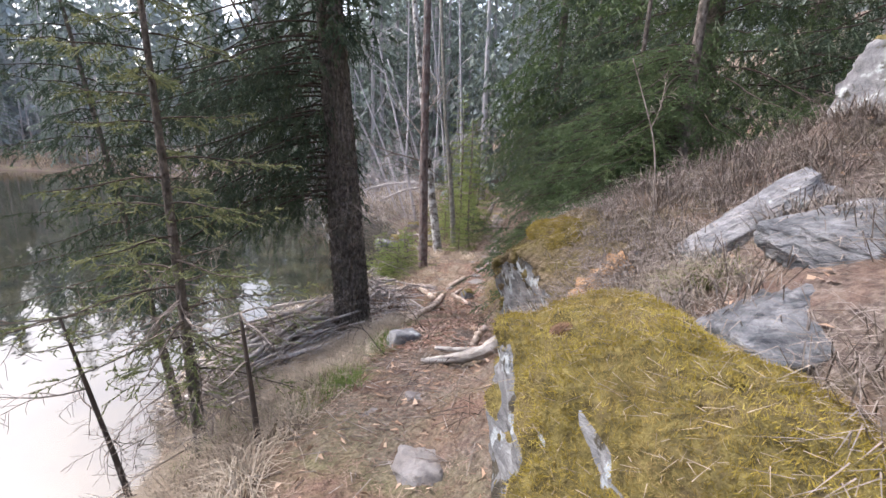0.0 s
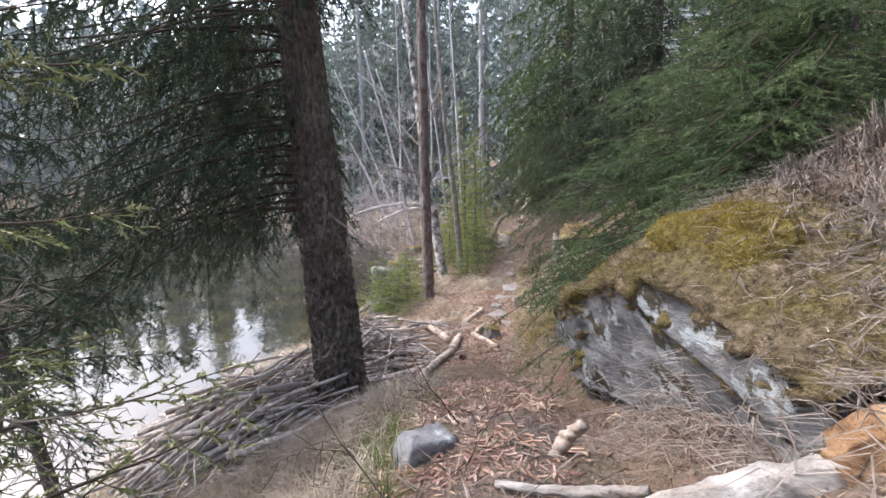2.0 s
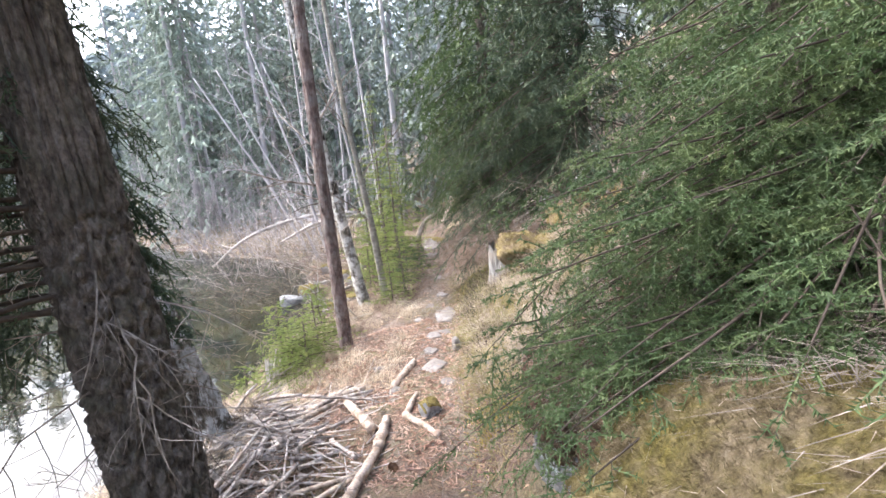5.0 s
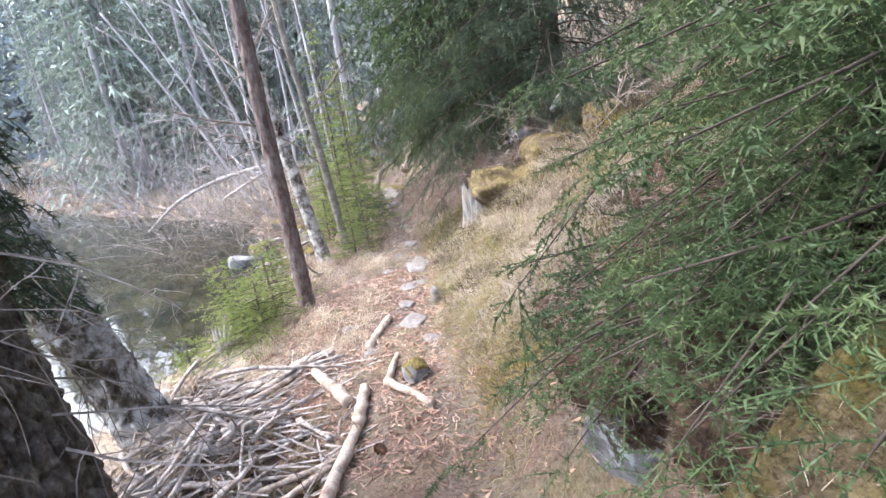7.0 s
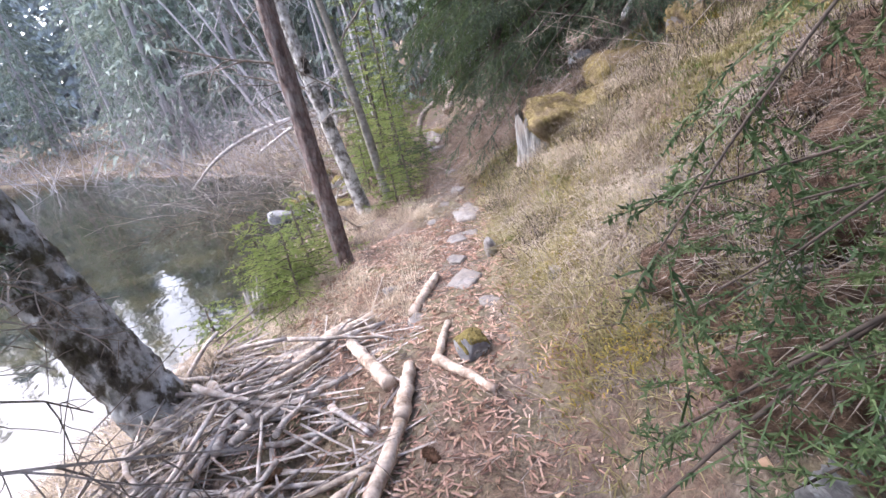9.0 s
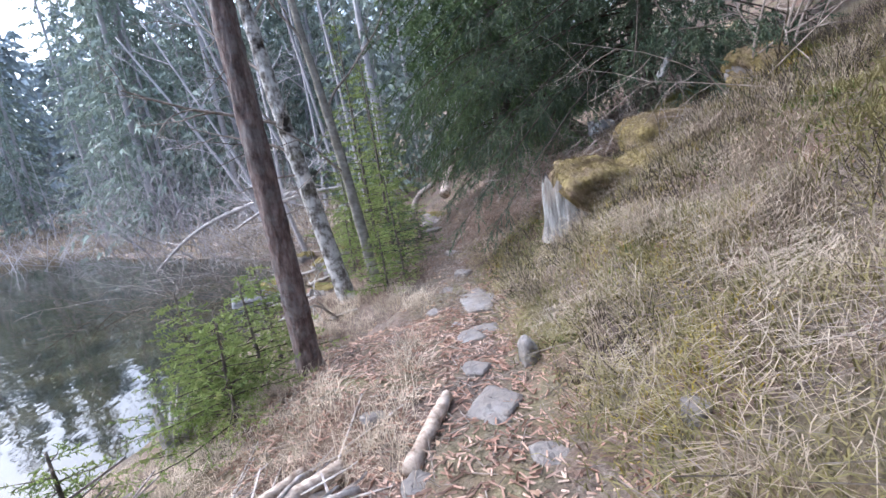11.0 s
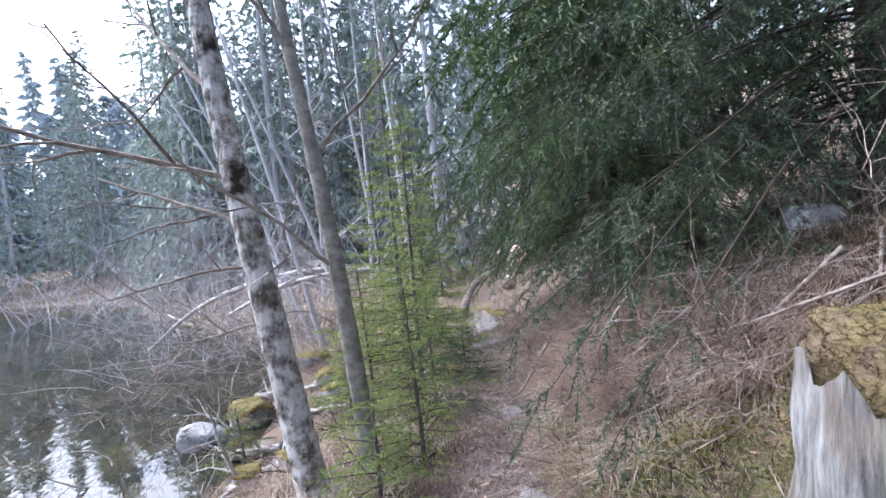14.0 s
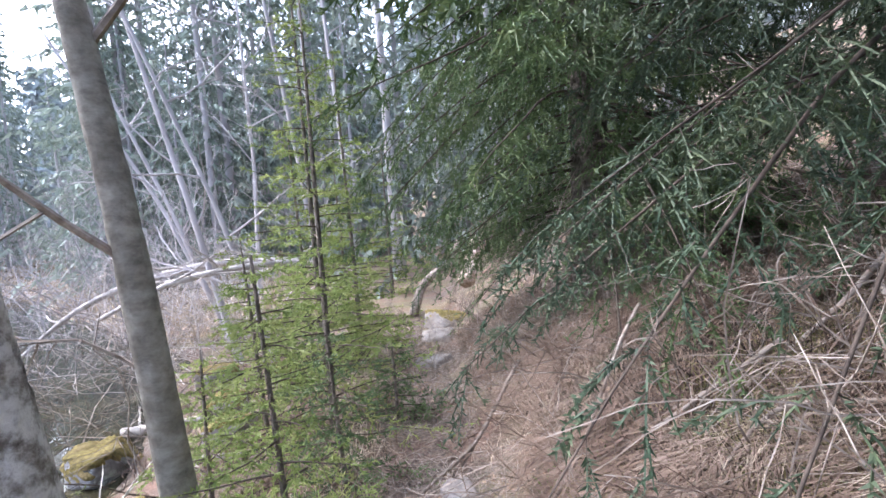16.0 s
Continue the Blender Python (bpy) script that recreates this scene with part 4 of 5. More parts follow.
rock("rock_slab", (1.66, 1.78, 1.97), (0.36, 0.22, 0.09), (10, -12, 12), 14, "tilted grey rock slab among dry grass", mat=M_SLAB, facets=9, strata=0.07, sharp=70.0, detail=60)
rock("rock_slab", (1.6, 2.36, 1.9), (0.56, 0.12, 0.09), (14, -24, 16), 16, "weathered grey rock slab half sunk in the slope", facets=9, strata=0.1, sharp=70.0, detail=60, mat=M_ROCK)
rock("hillside_boulder", (3.45, 3.5, 2.78), (0.4, 0.45, 0.48), (5, 5, 20), 18, "big grey boulder beside a spruce trunk on the hill", moss=0.02, edge=0.75, facets=7, strata=0.08)
rock("lichen_stone", (-0.28, 3.36, 0.72), (0.14, 0.12, 0.13), (0, 10, 30), 20, "rounded stone with a pale lichen ring", detail=34, facets=6)
rock("bank_stone", (-0.37, 2.05, 0.92), (0.13, 0.08, 0.05), (0, 0, 20), 21, "flat pale stone sunk in the path", detail=30, mat=M_STONE, facets=8)
rock("bank_stone", (-0.06, 1.66, 0.93), (0.12, 0.13, 0.09), (0, 8, 70), 22, "pale angular stone beside the boulder", detail=30, mat=M_STONE, facets=8)
rock("bank_stone", (-0.1, 2.2, 0.93), (0.07, 0.06, 0.05), (0, 8, 30), 29, "small pale stone on the needle litter", detail=24, mat=M_STONE, facets=8)
rock("mossy_boulder", (3.45, 10.15, land(3.45, 10.15) + 0.0), (0.42, 0.36, 0.26), (0, 0, 10), 23, "mossy boulder on the dry slope", moss=0.03, fronds=16000, edge=-0.4, sharp=9.0, moss_mat=M_DRYMOSS)
rock("mossy_mound", (2.8, 9.55, land(2.8, 9.55) - 0.06), (0.4, 0.34, 0.17), (0, -25, 0), 30, "low mound of dry yellow moss beside the stump", moss=0.03, fronds=14000, edge=-0.6, moss_mat=M_DRYMOSS, detail=34, sharp=9.0)
rock("hillside_boulder", (3.7, 11.5, land(3.7, 11.5) + 0.05), (0.22, 0.2, 0.22), (0, 10, 40), 24, "grey boulder under the spruce boughs", detail=32)
rock("gully_stone", (2.2, 16.8, land(2.2, 16.8) + 0.03), (0.34, 0.4, 0.26), (0, 0, 30), 25, "grey stone lying in the gully", moss=0.015, edge=0.6, detail=32, mat=M_STONE)
rock("shore_stone", (-1.7, 13.8, -0.85), (0.3, 0.24, 0.2), (0, 8, 30), 26, "pale stone standing in the shallow water", detail=32)
rock("shore_stone", (-1.35, 14.3, -0.8), (0.3, 0.28, 0.2), (0, 0, 60), 27, "mossy stone at the waterline", moss=0.02, edge=0.3, detail=32)
for i, (x, y, a, b2, h) in enumerate([(-0.45, 13.0, 0.2, 0.18, 0.14), (-0.2, 14.2, 0.25, 0.2, 0.16), (-0.5, 15.1, 0.3, 0.22, 0.18), (0.05, 15.4, 0.2, 0.2, 0.14), (-0.75, 12.4, 0.16, 0.14, 0.1), (-0.9, 16.2, 0.3, 0.25, 0.2), (-0.3, 12.3, 0.14, 0.16, 0.1)]):
    rock("shore_stone", (x, y, max(land(x, y), WATER) + 0.02), (a, b2, h), (0, 0, 50 * i), 170 + i, "grey stone with a moss patch on the muddy shore", moss=0.015, edge=0.55, detail=28, mat=M_STONE, group="shore stones")
rock("mossy_stone", (0.42, 6.75, 0.02), (0.09, 0.1, 0.09), (0, 0, 10), 28, "small round stone with moss beside the path", moss=0.008, edge=0.4, detail=26)
for i, (x, y, a, b, c) in enumerate([(1.14, 9.6, 0.2, 0.22, 0.06), (0.64, 7.8, 0.16, 0.14, 0.06), (0.95, 9.0, 0.12, 0.14, 0.05), (1.22, 10.1, 0.17, 0.2, 0.06), (1.02, 10.5, 0.09, 0.1, 0.05), (0.72, 9.75, 0.08, 0.1, 0.05), (0.8, 9.2, 0.09, 0.08, 0.04), (0.79, 8.78, 0.13, 0.1, 0.05), (0.66, 8.2, 0.1, 0.08, 0.05),
                                     (0.96, 8.08, 0.05, 0.08, 0.12), (0.18, 7.42, 0.08, 0.07, 0.05), (0.7, 7.26, 0.1, 0.09, 0.05), (0.6, 7.64, 0.06, 0.05, 0.04), (1.04, 6.88, 0.05, 0.05, 0.06), (0.05, 8.1, 0.08, 0.06, 0.04),
                                     (1.33, 10.9, 0.12, 0.1, 0.06), (1.5, 12.2, 0.12, 0.1, 0.06), (1.7, 14.6, 0.2, 0.18, 0.12), (1.95, 15.8, 0.25, 0.2, 0.16)]):
    rock("path_stone", (x, y, land(x, y) + (0.03 if c > 0.1 and y < 9 else -0.024)), (a, b, c), (0, 0, 40 * i), 130 + i, "pale stone embedded in the litter of the path", group="path stones", detail=24, facets=8, mat=M_STONE)


# ---- dead wood ----
def log(name, pts, r0, r1, mat, label, seed, rough=0.05, sides=12, group="", branchlets=0, category="log"):
    r = np.random.default_rng(seed)
    pl = line(pts, 16)
    pl[1:-1] += r.normal(0, r0 * 0.07, (14, 3))
    s = Shape()
    rad = np.linspace(r0, r1, 16) * (1 + 0.05 * r.standard_normal(16))
    s.tube(pl, rad, sides, rough)
    at = tuple(pl[0])
    th = thing(name, at, label, category, group)
    part("stem", s, mat, th, smooth=True)
    for i in range(branchlets):
        b = Shape()
        twiggy(b, pl[3 + i * 10 // branchlets], unit(r.standard_normal(3)) * (1, 1, 0.6) + (0, 0, 0.4), 0.5 + 0.5 * r.random(), r0 * 0.3 if r0 > 0.03 else r0 * 0.7, 1)
        part("branch", b, mat, th)
    return th


def lying(x0, y0, x1, y1, r, lift=0.0):
    return [(x0, y0, land(x0, y0) + r * 0.8 + lift), ((x0 + x1) / 2, (y0 + y1) / 2, max(land((x0 + x1) / 2, (y0 + y1) / 2) + r * 0.8, (land(x0, y0) + land(x1, y1)) / 2 + r * 0.8)), (x1, y1, land(x1, y1) + r * 0.8 + lift)]


log("driftwood_log", [(-0.1, 2.7, land(-0.1, 2.7) + 0.01), (0.22, 2.6, land(0.22, 2.6) + 0.06), (0.42, 2.48, land(0.42, 2.48) + 0.1), (0.62, 2.38, 1.3)], 0.02, 0.055, M_DRIFT, "grey split driftwood log lying against the ledge", 1, 0.2, 18)
log("rotten_log", [(0.6, 2.38, 1.3), (0.76, 2.37, 1.45), (1.0, 2.36, land(1.0, 2.36) + 0.06)], 0.055, 0.075, M_ROTWOOD, "orange splintered rotten log on the slope", 2, 0.24, 18)
log("grey_branch", [(-0.02, 2.95, land(-0.02, 2.95) + 0.02), (0.2, 2.86, land(0.2, 2.86) + 0.05), (0.4, 2.75, land(0.4, 2.75) + 0.08)], 0.012, 0.02, M_DRIFT, "short weathered grey branch beside the driftwood", 12, 0.2, 12, category="branch")
log("root_knot", [(0.27, 3.3, land(0.27, 3.3)), (0.3, 3.24, land(0.3, 3.24) + 0.1), (0.35, 3.2, land(0.35, 3.2) + 0.14)], 0.03, 0.022, M_LOG, "pale upturned root knot in the path", 13, 0.2, 12, category="root")
for i, (x0, y0, x1, y1, r) in enumerate([(-0.5, 5.12, -0.06, 6.34, 0.042), (-0.05, 6.36, 0.05, 6.76, 0.045), (-0.08, 6.68, -0.3, 7.3, 0.045), (0.2, 6.68, 0.36, 7.12, 0.028), (0.2, 6.72, 0.44, 6.34, 0.03),
                                         (-0.72, 7.3, -0.2, 7.66, 0.04), (-0.66, 7.5, -0.34, 7.95, 0.038), (-0.46, 7.45, -0.14, 7.8, 0.045), (0.16, 7.5, 0.44, 7.95, 0.04), (-0.9, 6.9, -0.3, 7.5, 0.03),
                                         (-0.95, 5.85, -0.25, 6.15, 0.022), (-0.85, 6.1, -0.2, 6.2, 0.02), (-1.1, 7.7, -0.75, 7.55, 0.035)]):
    log("peeled_log", lying(x0, y0, x1, y1, r), r, r * 0.8, M_LOG, "pale gnawed log lying across the path", 50 + i, 0.06, 10, "gnawed logs")
log("fallen_birch", [(-4.6, 18.3, -0.6), (-3.7, 18.2, 0.1), (-2.7, 18.0, 0.5), (-1.3, 17.9, 0.75), (0.0, 18.0, 0.62)], 0.03, 0.07, M_PALETWIG, "bleached fallen birch arching over the shore brush", 3, branchlets=12)
log("fallen_birch", [(-2.1, 15.9, 0.25), (-1.4, 16.0, 0.6), (-0.7, 16.1, 0.72), (0.0, 16.3, 0.75), (0.6, 16.5, 0.62)], 0.025, 0.055, M_PALETWIG, "white fallen trunk leaning over the water", 4, branchlets=10)
log("rotten_log", [(3.15, 18.2, 0.72), (2.95, 17.9, 0.4), (2.75, 17.6, 0.02)], 0.12, 0.14, M_LOG, "decayed log sloping into the gully", 5, 0.1, 14)
log("dark_root", [(2.72, 17.9, 0.75), (2.6, 17.85, 0.35), (2.2, 17.8, 0.2), (1.95, 17.75, -0.05), (1.8, 17.7, -0.5)], 0.05, 0.09, M_TWIG, "dark twisted upturned root in the gully", 6, 0.1, 10, category="root")
log("dead_log", [(3.7, 10.4, 1.5), (3.95, 10.5, 1.78), (4.2, 10.6, 2.06)], 0.045, 0.035, M_STUMP, "short grey dead log propped under the boughs", 7, 0.1, 12)
log("fallen_branch", [(2.0, 11.1, land(2.0, 11.1) + 0.03), (2.35, 11.1, land(2.35, 11.1) + 0.16), (2.45, 10.7, land(2.45, 10.7) + 0.2), (2.9, 10.3, land(2.9, 10.3) + 0.25)], 0.005, 0.009, M_TWIG, "pale forked dead branch lying on the slope", 8, branchlets=5, category="branch")
log("fallen_branch", [(1.5, 11.5, land(1.5, 11.5) + 0.03), (1.9, 11.6, land(1.9, 11.6) + 0.08), (2.3, 11.9, land(2.3, 11.9) + 0.25), (2.6, 12.2, land(2.6, 12.2) + 0.35)], 0.006, 0.011, M_TWIG, "pale dead branch lying down the slope", 9, branchlets=4, category="branch")
for i, (x0, y0, x1, y1, q) in enumerate([(1.75, 10.9, 3.1, 10.75, 0.013), (1.9, 10.55, 2.9, 11.2, 0.01), (2.1, 11.4, 3.3, 11.35, 0.012), (1.6, 11.9, 2.5, 11.2, 0.009), (2.5, 10.45, 3.4, 10.8, 0.01), (2.0, 12.4, 3.0, 12.1, 0.01)]):
    mx, my = (x0 + x1) / 2 + 0.1, (y0 + y1) / 2 - 0.12
    log("fallen_branch", [(x0, y0, land(x0, y0) + 0.02), (mx, my, land(mx, my) + 0.12), (x1, y1, land(x1, y1) + 0.2)], q * 0.5, q, M_TWIG, "long pale dead branch lying down the slope", 140 + i, branchlets=5, category="branch", group="slope branches")
log("fallen_branch", [(1.3, 12.2, land(1.3, 12.2) + 0.03), (1.7, 12.6, land(1.7, 12.6) + 0.12), (2.1, 12.9, land(2.1, 12.9) + 0.2)], 0.01, 0.014, M_TWIG, "thin dead branch lying on dead needles", 10, branchlets=4, category="branch")

rock("root_mound", (3.85, 9.3, float(land(3.85, 9.3)) + 0.1), (0.3, 0.26, 0.26), (0, 0, 30), 41, "mossy upturned root mound on the slope", moss=0.04, fronds=6000, detail=34, edge=0.1, moss_mat=M_DRYMOSS, mat=M_STONE)
for i, (x, y, dx, dz) in enumerate(((3.6, 9.15, 0.12, 0.75), (3.78, 9.05, 0.25, 0.9), (4.05, 9.2, 0.3, 0.7))):
    z = float(land(x, y))
    log("dead_snag", [(x, y, z - 0.05), (x + dx * 0.4, y, z + dz * 0.5), (x + dx, y - 0.05, z + dz)], 0.014, 0.007, M_TWIG, "grey dead snag standing by the root mound", 30 + i, 0.15, 8, branchlets=3)

z = float(max(land(-1.3, 9.05), WATER))
stub = thing("splintered_stub", (-1.3, 9.05, z), "grey splintered stub standing at the waterline", "stump")
for i in range(9):
    a = i * 0.7
    s = Shape()
    q = np.array([-1.3 + 0.06 * math.cos(a), 9.05 + 0.06 * math.sin(a), z - 0.08])
    h = 0.3 + 0.28 * abs(math.sin(i * 2.3))
    s.tube([q, q + (0.012 * math.cos(a), 0.012 * math.sin(a), h * 0.6), q + (0.05 * math.cos(a) + 0.03, 0.05 * math.sin(a), h)], [0.045, 0.036, 0.004], 6, 0.15)
    part("splinter", s, M_DRIFT, stub)

# stump
st = thing("tree_stump", (2.2, 9.62, land(2.2, 9.62) - 0.1), "old grey tree stump with a moss-grown broken top", "stump")
s = Shape()
ang = np.linspace(0, 2 * np.pi, 72, endpoint=False)
zb = land(2.2, 9.62) - 0.15
rows_s = []
crown = 0.36 + 0.06 * np.cos(ang - radians(160)) + 0.05 * lattice(ang * 4, ang * 0 + 3, 5) + 0.06 * lattice(ang * 9, ang * 0 + 1, 6)
for k, u in enumerate(np.linspace(0, 1, 14)):
    r = 0.31 + 0.05 * np.exp(-u * 4) + 0.026 * lattice(ang * 7 + u, ang * 0 + u * 1.5, 4) + 0.008 * lattice(ang * 20, ang * 0 + u * 2, 7)
    rows_s.append(np.stack([2.2 + r * np.cos(ang), 9.62 + r * np.sin(ang), zb + u * (crown + 0.15)], 1))
v = np.concatenate(rows_s)
i = np.arange(13 * 72)
row, c = i // 72, i % 72
p, q = row * 72 + c, row * 72 + (c + 1) % 72
s.add(v, np.concatenate([np.stack([p, q, q + 72], 1), np.stack([p, q + 72, p + 72], 1)]))
part("stump_wood", s, M_STUMP, st, smooth=True)
vv, ff = rock_body((2.31, 9.6, zb + 0.44), (0.42, 0.44, 0.27), (6, 12, 0), 77, 9, 0.06, 36, 0.02, 9.0)
s = Shape()
s.add(vv, ff)
cap = part("moss_cap", s, M_DRYMOSS, st, "dry yellow moss on the stump", smooth=True)
s = Shape()
k = rng.choice(len(ff), 16000)
fn = tri_normals(vv, ff)[k]
s.slivers(vv[ff[k, 0]], fn + 0.8 * rng.standard_normal((16000, 3)), 0.02 + 0.02 * rng.random(16000), 0.004)
tagged(part("moss_fronds", s, M_DRYMOSS, cap), kind="stuff")


for i, (x0, y0, x1, y1, q) in enumerate([(-0.9, 12.3, -0.2, 12.7, 0.04), (-1.2, 13.2, -0.5, 12.9, 0.05), (-0.7, 13.9, 0.05, 13.6, 0.035), (-1.5, 15.0, -0.6, 14.8, 0.05), (-0.5, 11.2, 0.05, 10.9, 0.025), (-1.0, 12.0, -0.6, 12.6, 0.03)]):
    log("shore_driftwood", [(x0, y0, max(float(land(x0, y0)), WATER) + q), ((x0 + x1) / 2, (y0 + y1) / 2, max(float(land((x0 + x1) / 2, (y0 + y1) / 2)), WATER) + q * 1.6), (x1, y1, max(float(land(x1, y1)), WATER) + q)], q, q * 0.5, M_DRIFT, "bleached driftwood lying on the muddy shore", 110 + i, 0.2, 10, "shore driftwood", 2)


# ---- pile of gnawed sticks round the spruce ----
pile = thing("stick_pile", (-1.6, 5.4, land(-1.6, 5.4)), "heap of bleached peeled sticks by the spruce at the waterline", "stick pile")
kinds = []
for i in range(10):
    s = Shape()
    r = np.random.default_rng(300 + i)
    n = 7
    xs = np.linspace(-0.5, 0.5, n)
    pts = np.stack([xs, np.cumsum(r.normal(0, 0.009, n)), np.cumsum(r.normal(0, 0.008, n))], 1)
    s.tube(pts, np.linspace(0.016, 0.009, n) * (0.7 + 0.7 * r.random()), 6, 0.1)
    kinds.append(s.mesh("stick", (0, 0, 0), M_STICK, True))
r = np.random.default_rng(9)
for i in range(300):
    if i < 225:
        x, y = -1.15 - 1.8 * r.random() ** 0.9, 4.55 + 1.7 * r.random()
        heap = 0.42 * math.exp(-((x + 1.75) / 0.7) ** 2 - ((y - 5.4) / 0.7) ** 2) + 0.08
        az = 25 + 42 * r.standard_normal()
        length = 0.45 + 0.75 * r.random()
    else:
        x, y = -1.5 + 1.2 * r.random(), 5.8 + 2.1 * r.random()
        heap = 0.03
        az = 25 + 45 * r.standard_normal()
        length = 0.3 + 0.6 * r.random()
    z = max(land(x, y), WATER) + heap * r.random() ** 0.35 + 0.02
    dx, dy = 0.25 * math.cos(radians(az)), 0.25 * math.sin(radians(az))
    tilt = math.degrees(math.atan2(max(land(x + dx, y + dy), WATER) - max(land(x - dx, y - dy), WATER), 0.5))
    st_ob = new("stick", kinds[i % 10])
    st_ob.parent = pile
    st_ob.matrix_basis = Matrix.Translation(Vector((x, y, z)) - pile.location) @ pose(0, 0, 0, r.random() * 360, -tilt + r.normal(0, 7), az) @ Matrix.Diagonal((length, 0.8 + 0.7 * r.random(), 0.8 + 0.7 * r.random(), 1))


n = 1350
x = np.concatenate([-1.25 - 1.9 * r.random(1150), -1.4 + 1.3 * r.random(200)])
y = np.concatenate([4.3 + 2.3 * r.random(1150), 6.0 + 2.0 * r.random(200)])
z = np.maximum(land(x, y), WATER) + 0.015 + np.where(x < -1.05, 0.1 + 0.36 * np.exp(-((x + 1.75) / 0.7) ** 2 - ((y - 5.6) / 0.6) ** 2), 0.01) * r.random(n) ** 0.4
P = np.stack([x, y, z], 1)
az = np.radians(20 + 50 * r.standard_normal(n))
D = np.stack([np.cos(az), np.sin(az), 0.12 * r.standard_normal(n)], 1)
E2 = P + D * (0.12 + 0.35 * r.random(n))[:, None]
E2[:, 2] = np.maximum(E2[:, 2], np.maximum(land(E2[:, 0], E2[:, 1]), WATER) + 0.01)
s = Shape()
s.bars(P, E2, 0.008, 0.005)
single("stick_rubble", s, M_STICK, (-1.5, 6, land(-1.5, 6)), "small gnawed twigs strewn round the stick pile", "twigs", kind="stuff")


# ---- shore brush and far woods ----
def brush(name, cx, cy, wx, wy, n, mat, label, seed, size=1.6, lean=(-0.6, 0, 0.4), r=0.009, kids=4):
    global rng
    keep, rng = rng, np.random.default_rng(seed)
    s = Shape()
    for i in range(n):
        x, y = cx + wx * (rng.random() - 0.5), cy + wy * (rng.random() - 0.5)
        z = max(land(x, y), WATER - 0.05)
        twiggy(s, (x, y, z), np.asarray(lean) + 0.6 * rng.standard_normal(3) * (1, 1, 0.5) + (0, 0, 0.2), size * (0.5 + rng.random()), r, 2, 0.25, kids)
    rng = keep
    return single(name, s, mat, (cx, cy, max(land(cx, cy), WATER)), label, "brush", kind="stuff")


brush("dead_brush", -2.4, 17.8, 4.5, 3.5, 60, M_PALETWIG, "tangle of bleached dead branches along the far shore", 201, 1.7)
brush("dead_brush", -1.6, 14.6, 1.8, 3.0, 26, M_TWIG, "grey dead branches reaching over the water", 202, 1.3)
brush("dead_brush", -5.5, 22.5, 6, 4, 50, M_HAZETWIG, "thicket of leafless grey brush on the shore", 203, 2.0)
brush("dead_brush", -11, 29.5, 12, 5, 30, M_HAZETWIG, "pale leafless thicket on the far bank", 209, 2.4, (-0.3, 0, 0.7), 0.012)
brush("dead_brush", -0.9, 11.2, 1.0, 1.5, 12, M_TWIG, "bare thin branches beside the birch", 204, 1.0, (-0.7, 0, 0.3), 0.006)
brush("dead_brush", 2.6, 12.0, 2.6, 3.6, 110, M_TWIG, "dead twigs tangled on the slope under the spruces", 205, 0.75, (-0.7, -0.3, -0.1), 0.0045, 4)
brush("dead_brush", 2.4, 11.6, 1.8, 2.6, 60, M_REDLITTER, "rust-brown dead spruce twigs fallen on the slope", 211, 0.6, (-0.6, -0.4, -0.1), 0.004, 5)
brush("dead_brush", 2.4, 3.4, 1.6, 2.4, 30, M_TWIG, "dry brown stems tangled on the slope above the ledge", 206, 0.35, (-0.3, -0.3, 0.3), 0.0028, 4)
brush("dead_brush", 1.05, 2.5, 0.5, 0.9, 170, M_TWIG, "dry brown stems hanging over the ledge", 207, 0.2, (-0.7, -0.25, 0.1), 0.0015, 5)
brush("dead_brush", 4.2, 8.4, 2.2, 4.6, 18, M_TWIG, "grey dead twigs among trunks on the upper slope", 208, 1.0, (-0.3, -0.1, 0.7), 0.006)

def conifer(shape, x, y, z, h, w, boughs, per, r, leaf=0.4):
    """A far spruce crown: drooping boughs, each a feather of narrow blades."""
    f = (np.arange(boughs) + r.random(boughs)) / boughs
    az = np.arange(boughs) * 2.4 + r.normal(0, 0.3, boughs)
    ln = w * (1.02 - f) ** 0.8 * (0.6 + 0.6 * r.random(boughs)) + 0.15
    out = np.stack([np.cos(az), np.sin(az), -0.25 - 0.35 * r.random(boughs)], 1)
    own = np.repeat(np.arange(boughs), per)
    u = r.random(len(own)) ** 0.8
    at = np.array([x, y, 0]) + out[own] * (ln[own] * u)[:, None]
    at[:, 2] += z + h * (0.05 + 0.93 * f[own]) + 0.12 * ln[own] * u ** 2
    d = out[own] * 0.7 + 0.65 * r.standard_normal((len(own), 3)) * (1, 1, 0.4) - (0, 0, 0.45)
    side = unit(np.cross(unit(d), r.standard_normal((len(own), 3))))
    shape.slivers(at, d, leaf * (0.6 + 0.7 * r.random(len(own))) * (0.5 + 0.5 * (1 - f[own])), leaf * 0.3, side)


far_kinds = []
for i in range(5):
    fx, fy, fh = -30 - 6 * i, 52.0, 11 + 1.5 * i
    fz = float(land(fx, fy))
    th = thing("forest_spruce", (fx, fy, fz), "distant spruce in the wood across the pond", "tree", "forest trees")
    s = Shape()
    s.tube(line([(fx, fy, fz - 0.2), (fx + 0.05, fy, fz + fh * 0.5), (fx, fy, fz + fh)], 6), np.linspace(0.15, 0.015, 6), 6, 0.05)
    # far trunk takes the hazed twig colour in place of dark bark
    part("trunk", s, M_HAZETWIG, th, smooth=True)
    s = Shape()
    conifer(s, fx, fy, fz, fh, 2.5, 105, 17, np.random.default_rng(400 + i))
    # the crown's pale colour carries the haze of distance
    part("crown", s, M_HAZEGREEN, th)
    far_kinds.append(th)
bare_kinds = []
